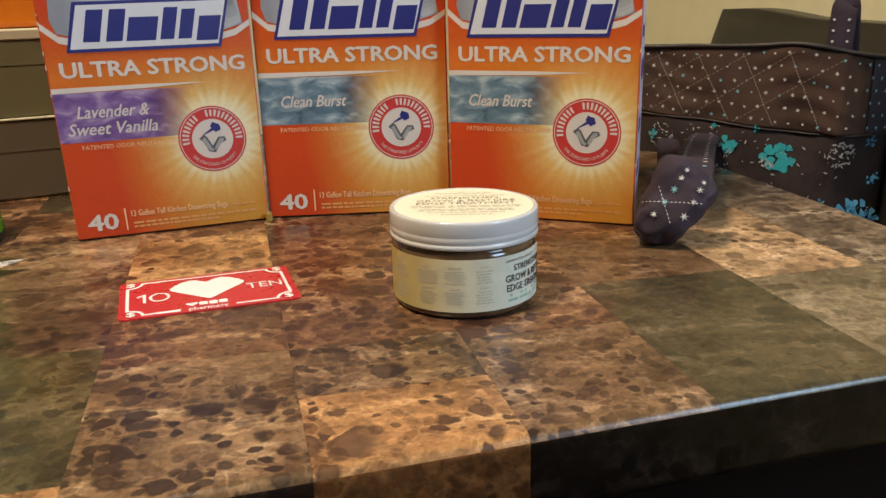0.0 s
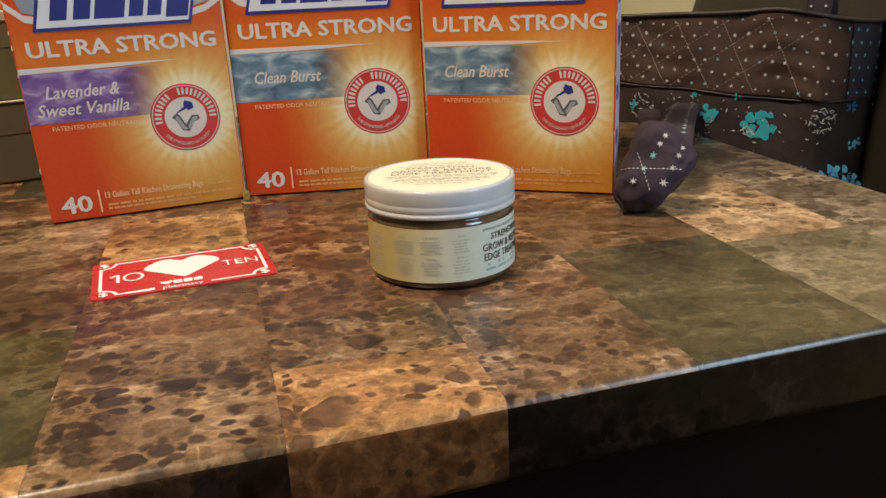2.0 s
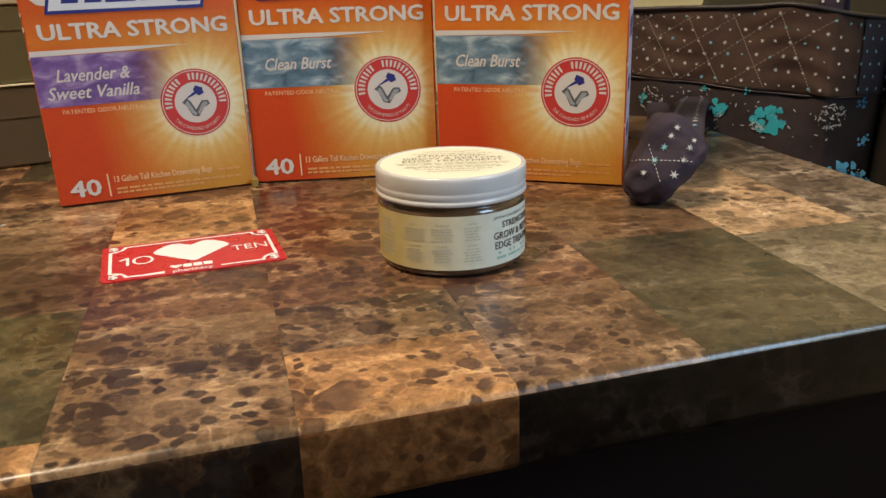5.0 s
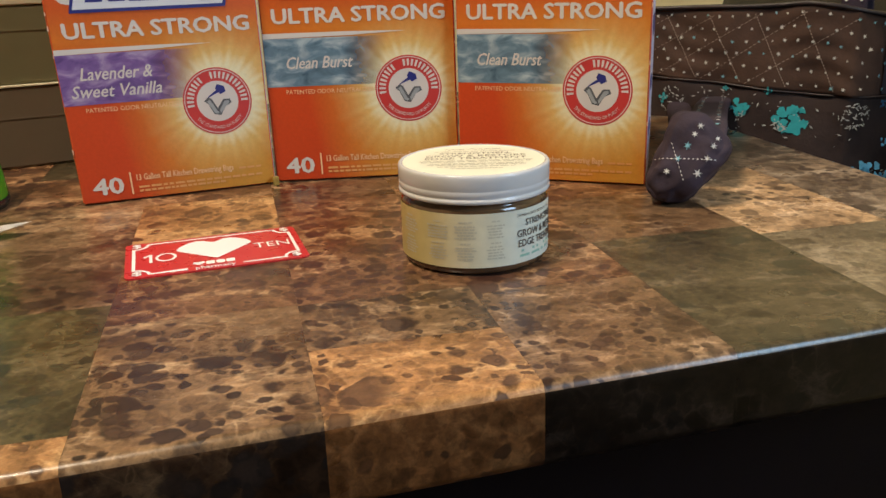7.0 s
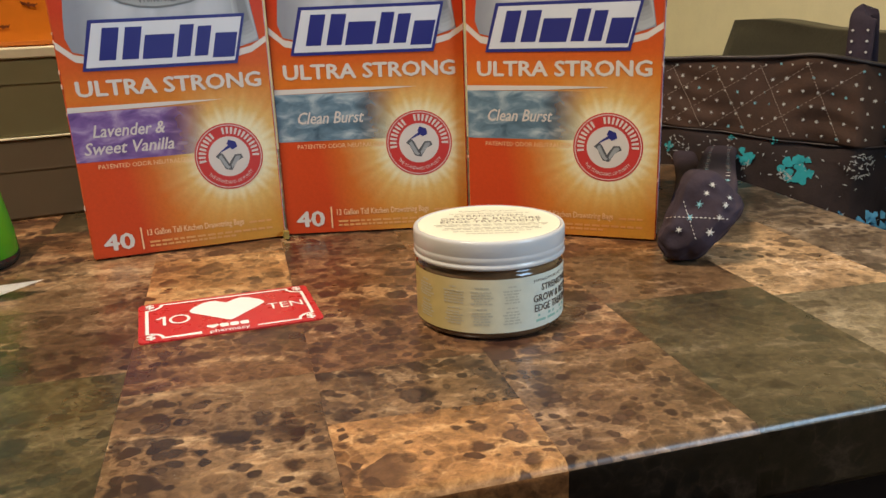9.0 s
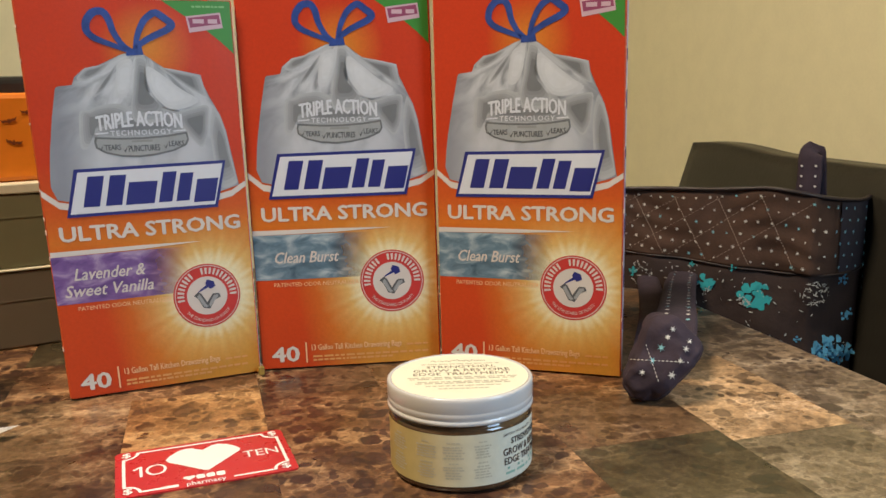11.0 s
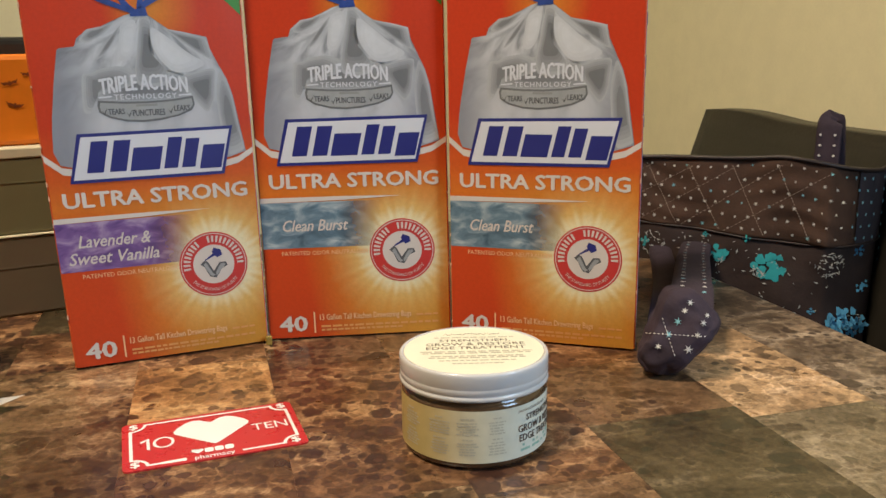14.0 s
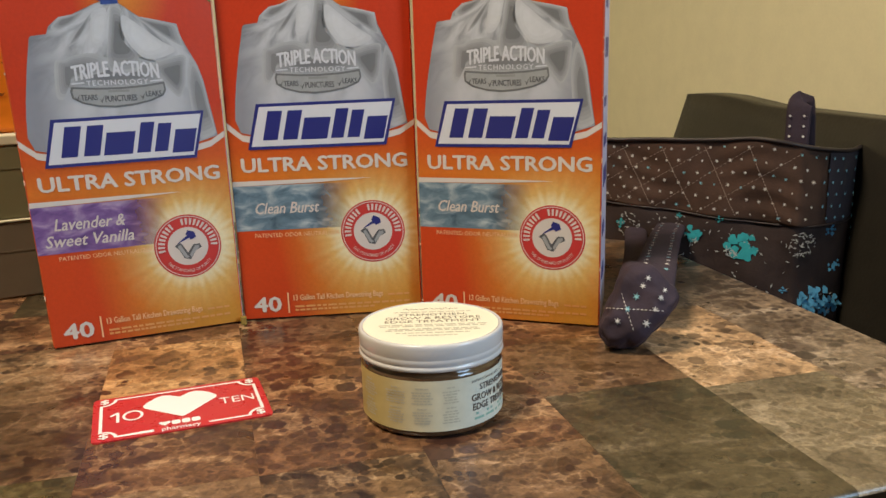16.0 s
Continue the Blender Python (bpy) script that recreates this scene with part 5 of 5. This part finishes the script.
rnd = random.Random(11)
pale, blue = [], []
for row in range(6):
    for col in range(24):
        x = TX0 + 0.008 + col * 0.0105 + (row % 2) * 0.005 + rnd.uniform(-0.0012, 0.0012)
        z = seam(x) + 0.007 + row * (brim(x) - seam(x) - 0.012) / 5.2 + rnd.uniform(-0.001, 0.001)
        if x > TX1 - 0.002:
            continue
        (blue if rnd.random() < 0.25 else pale).extend(star_bm(x, z, rnd.uniform(0.0011, 0.0021), face_y(x, z) - (0.0006 if x < 0.160 else 0.0034), rnd.uniform(0, 1)))
part("star_print", merge(*pale), M_STAR, band, "scattered pale stars")["kind"] = "stuff"
part("star_print", merge(*blue), M_STARBLUE, band, "scattered light blue stars")["kind"] = "stuff"
sidestars = []
for row in range(9):
    for col in range(3):
        k = 1 + col * 1.6
        x, y = TX1 + 0.002 + 0.014 * k / 6, 0.045 + 0.10 * (k + 0.5) / 6.5
        z = brim(x) - 0.008 - row * 0.0105
        b = merge(*star_bm(0, 0, 0.0026, 0, rnd.uniform(0, 1)))
        for v in b.verts:
            v.co = Matrix.Rotation(radians(72), 3, "Z") @ v.co + Vector((x + 0.0030, y - 0.0012, z))
        sidestars.append(b)
for row in range(9):
    for col in range(3):
        x = 0.170 + 0.0062 * col + 0.003 * (row % 2)
        z = brim(x) - 0.007 - row * 0.0102
        if x > TX1 or z < seam(x) + 0.004:
            continue
        b = merge(*star_bm(0, 0, 0.0020, 0, rnd.uniform(0, 1)))
        for v in b.verts:
            v.co = Matrix.Rotation(radians(60), 3, "Z") @ v.co + Vector((x + 0.0021, face_y(x, z) - 0.0017, z))
        sidestars.append(b)
part("star_print", merge(*sidestars), M_STARBLUE, band, "light blue stars on the end panel")["kind"] = "stuff"


def stitch(x0, z0, x1, z1, keep=0.6):
    many, n = [], 26
    for k in range(n):
        a, b = k / n, (k + keep) / n
        p, q = (x0 + (x1 - x0) * a, z0 + (z1 - z0) * a), (x0 + (x1 - x0) * b, z0 + (z1 - z0) * b)
        w = 0.00035
        many.append(sheet_bm([(p[0] - w, p[1]), (q[0] - w, q[1]), (q[0] + w, q[1]), (p[0] + w, p[1])], face_y((p[0] + q[0]) / 2, (p[1] + q[1]) / 2) - 0.0007))
    return many


lines = []
for k in range(-2, 6):
    x = 0.003 + 0.0365 * k
    if x + 0.030 < TX1 - 0.01:
        lines += stitch(x, brim(x) - 0.006, x + 0.029, seam(x + 0.029) + 0.003)
    if x + 0.085 < TX1:
        lines += stitch(x - 0.004, seam(x) + 0.003, x + 0.078, brim(x + 0.078) - 0.006)
part("stitching", merge(*lines), M_THREAD, band, "pale diamond quilting stitches")["kind"] = "stuff"


def flower_bm(x, z, r, petals, seed):
    rn = random.Random(seed)
    many = []
    for k in range(petals * 3):
        a = 2 * math.pi * k / petals + rn.uniform(-0.3, 0.3)
        d = r * (rn.uniform(0.55, 0.85) if k < petals else rn.uniform(0.1, 0.7))
        cx, cz, pr = x + d * math.cos(a), z + d * math.sin(a), r * rn.uniform(0.18, 0.32)
        m = 9
        many.append(sheet_bm([(cx + pr * rn.uniform(0.6, 1.25) * math.cos(2 * math.pi * i / m), cz + pr * rn.uniform(0.6, 1.25) * math.sin(2 * math.pi * i / m)) for i in range(m)], face_y(cx, cz) - 0.0008 - 0.00003 * k))
    return merge(*many)


def specks_bm(x, z, r, count, seed):
    rn = random.Random(seed)
    many = []
    for k in range(count):
        a, d = rn.uniform(0, 6.28), r * math.sqrt(rn.random())
        px, pz, s, t = x + d * math.cos(a), z + d * math.sin(a), rn.uniform(0.0008, 0.0022), rn.uniform(0, 3.1)
        if pz > seam(px) - 0.003:
            continue
        many.append(sheet_bm([(px - s * math.cos(t), pz - s * math.sin(t)), (px + s * 0.3 * math.sin(t), pz - s * 0.3 * math.cos(t)), (px + s * math.cos(t), pz + s * math.sin(t)), (px - s * 0.3 * math.sin(t), pz + s * 0.3 * math.cos(t))], face_y(px, pz) - 0.0017))
    return merge(*many)


for x, z, r, pet, mt, sd in ((0.111, 0.264, 0.0140, 8, M_TEALFLOWER, 1), (0.070, 0.272, 0.0085, 6, M_TEALFLOWER, 2), (0.167, 0.217, 0.0145, 8, M_BLUEFLOWER, 3), (0.181, 0.207, 0.010, 7, M_BLUEFLOWER, 13), (0.179, 0.276, 0.005, 5, M_BLUEFLOWER, 4), (0.024, 0.264, 0.005, 5, M_TEALFLOWER, 5),
                             (0.092, 0.288, 0.0035, 4, M_TEALFLOWER, 6), (0.057, 0.2885, 0.0030, 4, M_TEALFLOWER, 9), (0.183, 0.243, 0.006, 5, M_BLUEFLOWER, 7), (0.146, 0.228, 0.0035, 4, M_BLUEFLOWER, 8), (0.005, 0.279, 0.005, 4, M_TEALFLOWER, 15)):
    part("flower_print", flower_bm(x, z, r, pet, sd), mt, body, "turquoise printed flower" if mt is M_TEALFLOWER else "sky blue printed flower")
part("speck_print", merge(specks_bm(0.158, 0.268, 0.011, 60, 1), specks_bm(0.103, 0.260, 0.006, 22, 2), specks_bm(0.071, 0.266, 0.005, 10, 7), specks_bm(0.172, 0.212, 0.013, 36, 3), specks_bm(0.09, 0.255, 0.07, 110, 4), specks_bm(0.012, 0.278, 0.011, 40, 5), specks_bm(0.045, 0.288, 0.02, 20, 6)), M_GREYFLOWER, body, "grey white flecks")["kind"] = "stuff"

# carrying handles: one stands up at the back, one flops forward onto the tabletop
CROSS = Vector((-0.945, 0.327, 0))


def strap(points, wide, thick, label, up=Vector((0, 0, 1)), across=None):
    bm, line = tube_bm(points, wide, thick, 16, up=up, across=across)
    inv = TOTE.inverted()
    bm.transform(inv)
    return part("handle", bm, M_PLUM, tote, label, True), line


def on_strap(line, i, across, length, width, turn_by, lift):
    """A small flat mark on the strap's upper side, as three crossed strokes or one."""
    d = (line[min(i + 1, len(line) - 1)] - line[max(i - 1, 0)]).normalized()
    side = (CROSS - d * CROSS.dot(d)).normalized()
    nrm = side.cross(d).normalized()
    at = line[i] + side * across + nrm * lift
    out = []
    for k in range(1 if width < 0 else 3):
        a = turn_by + math.pi * k / 3
        e = side * math.cos(a) + d * math.sin(a)
        f = nrm.cross(e)
        w = abs(width)
        out.append([TOTE.inverted() @ p for p in (at - e * length, at - f * w, at + e * length, at + f * w)])
    return out


def quads(many):
    bm = bmesh.new()
    for q in many:
        bm.faces.new([bm.verts.new(p) for p in q])
    return bm


BACKWARD = Vector((-0.469, -0.883, 0))
high, line = strap([TOTE @ Vector(p) for p in ((0.1475, 0.008, 0.335), (0.1485, 0.008, 0.362), (0.149, 0.009, 0.382), (0.150, 0.0125, 0.3865), (0.151, 0.0165, 0.382), (0.153, 0.020, 0.345))], 0.0195, 0.004, "standing plum strap with star print", BACKWARD)
marks = []
for k in range(5):
    for x in (0.1425, 0.1535):
        marks += [[Vector((x - 0.0012, 0.0048, 0.342 + k * 0.0085)), Vector((x, 0.0048, 0.3408 + k * 0.0085)), Vector((x + 0.0014, 0.0048, 0.342 + k * 0.0085)), Vector((x, 0.0048, 0.3432 + k * 0.0085))]]
part("star_print", quads(marks), M_STAR, high, "pale stars on the strap")["kind"] = "stuff"

flop, line = strap([(0.268, 0.800, 0.752), (0.248, 0.724, 0.764), (0.226, 0.66, 0.770), (0.208, 0.604, 0.775), (0.191, 0.55, 0.780), (0.177, 0.505, 0.783), (0.168, 0.478, 0.778)], [0.026, 0.026, 0.026, 0.026, 0.026, 0.027, 0.027], 0.009,
                   "padded plum strap with star print drooping on the tabletop", across=CROSS)
# the folded end: a soft lump, longer one way, resting on the tabletop
RIGHTWARD, UPWARD, NEAR = Vector((0.96, -0.28, 0)), Vector((0.088, 0.302, 0.948)), Vector((-0.267, -0.91, 0.315))
END = Vector((0.1515, 0.452, 0.7738))
AXES = ((RIGHTWARD * 0.52 + UPWARD * 0.854, 0.0262), (RIGHTWARD * 0.854 - UPWARD * 0.52, 0.0168), (NEAR, 0.0150))
bm = bmesh.new()
bmesh.ops.create_icosphere(bm, subdivisions=5, radius=1)
for v in bm.verts:
    q = Vector([math.copysign(abs(c) ** 0.72, c) for c in v.co])
    q.y *= 1 + 0.26 * q.x              # slimmer towards the tip
    p = END.copy()
    for (axis, size), c in zip(AXES, q):
        p += axis * size * c
    w = noise.noise_vector(p * 62) * 0.0036 + noise.noise_vector(p * 170) * 0.0014
    p += w
    p.z = max(p.z, TOP + 0.0006)
    v.co = TOTE.inverted() @ p
fold = part("folded_end", bm, M_PLUM, flop, "padded folded end of the strap", True)


def on_fold(r, u, length, width, turn_by, strokes):
    """Marks on the folded end, r to the right and u up from its middle."""
    out = []
    for k in range(strokes):
        a = turn_by + math.pi * k / 3
        e = RIGHTWARD * math.cos(a) + UPWARD * math.sin(a)
        f = RIGHTWARD * -math.sin(a) + UPWARD * math.cos(a)
        mid = END + RIGHTWARD * r + UPWARD * u
        quad = []
        for p in (mid - e * length, mid - f * width, mid + e * length, mid + f * width):
            rr, uu = (p - END).dot(RIGHTWARD), (p - END).dot(UPWARD)
            far = (SKIN[:, 0] - rr) ** 2 + (SKIN[:, 1] - uu) ** 2
            near = np.argsort(far)[:4]
            out_by = float(SKIN[near, 2].max()) + 0.0007
            quad.append(TOTE.inverted() @ (END + RIGHTWARD * rr + UPWARD * uu + NEAR * out_by))
        out.append(quad)
    return out


# the folded end's near side, as right, up and outward distances from its middle
skin = [TOTE @ v.co - END for v in fold.data.vertices]
SKIN = np.array([(p.dot(RIGHTWARD), p.dot(UPWARD), p.dot(NEAR)) for p in skin if p.dot(NEAR) > 0])
dashes, stars, stars2 = [], [], []
for i in range(6, 44, 2):
    for side_at in (-0.0075, 0.006):
        (stars if i % 3 else stars2).extend(on_strap(line, i, side_at, 0.0019, 0.0008, 0.4, 0.0051))
for r, u, size in ((0.0012, 0.0075, 0.0040), (0.0150, 0.0075, 0.0034), (0.0075, -0.0078, 0.0044), (0.0120, 0.0005, 0.0034), (0.0047, 0.0138, 0.0032), (0.0075, 0.0185, 0.0032), (-0.0090, -0.0072, 0.0034), (0.0170, 0.0120, 0.0028), (-0.0035, 0.0000, 0.0036)):
    (stars2 if size in (0.0040, 0.0036) else stars).extend(on_fold(r, u, size * 0.62, size * 0.13, r * 300, 3))
for k in range(15):
    dashes += on_fold(-0.0160 + 0.0023 * k, 0.0, 0.0008, 0.00028, 0.0, 1)
for k in range(10):
    dashes += on_fold(-0.0072 + 0.0008 * k, 0.0085 - 0.0022 * k, 0.0008, 0.00028, -1.2, 1)
part("star_print", quads(stars), M_STAR, flop, "pale stars on the strap")["kind"] = "stuff"
part("star_print", quads(stars2), M_STARBLUE, flop, "light blue stars on the strap")["kind"] = "stuff"
part("stitching", quads(dashes), M_STAR, flop, "pale crossed stitches")["kind"] = "stuff"

# the far strand of the same handle, beside the box
bm, line = tube_bm([(0.147, 0.452, 0.766), (0.157, 0.495, 0.768), (0.175, 0.555, 0.766), (0.194, 0.625, 0.762), (0.216, 0.72, 0.758), (0.232, 0.80, 0.755)], 0.020, 0.012, 14)
bm.transform(TOTE.inverted())
part("handle", bm, M_PLUM, tote, "second strand of the drooping strap", True)

lay_tiles()
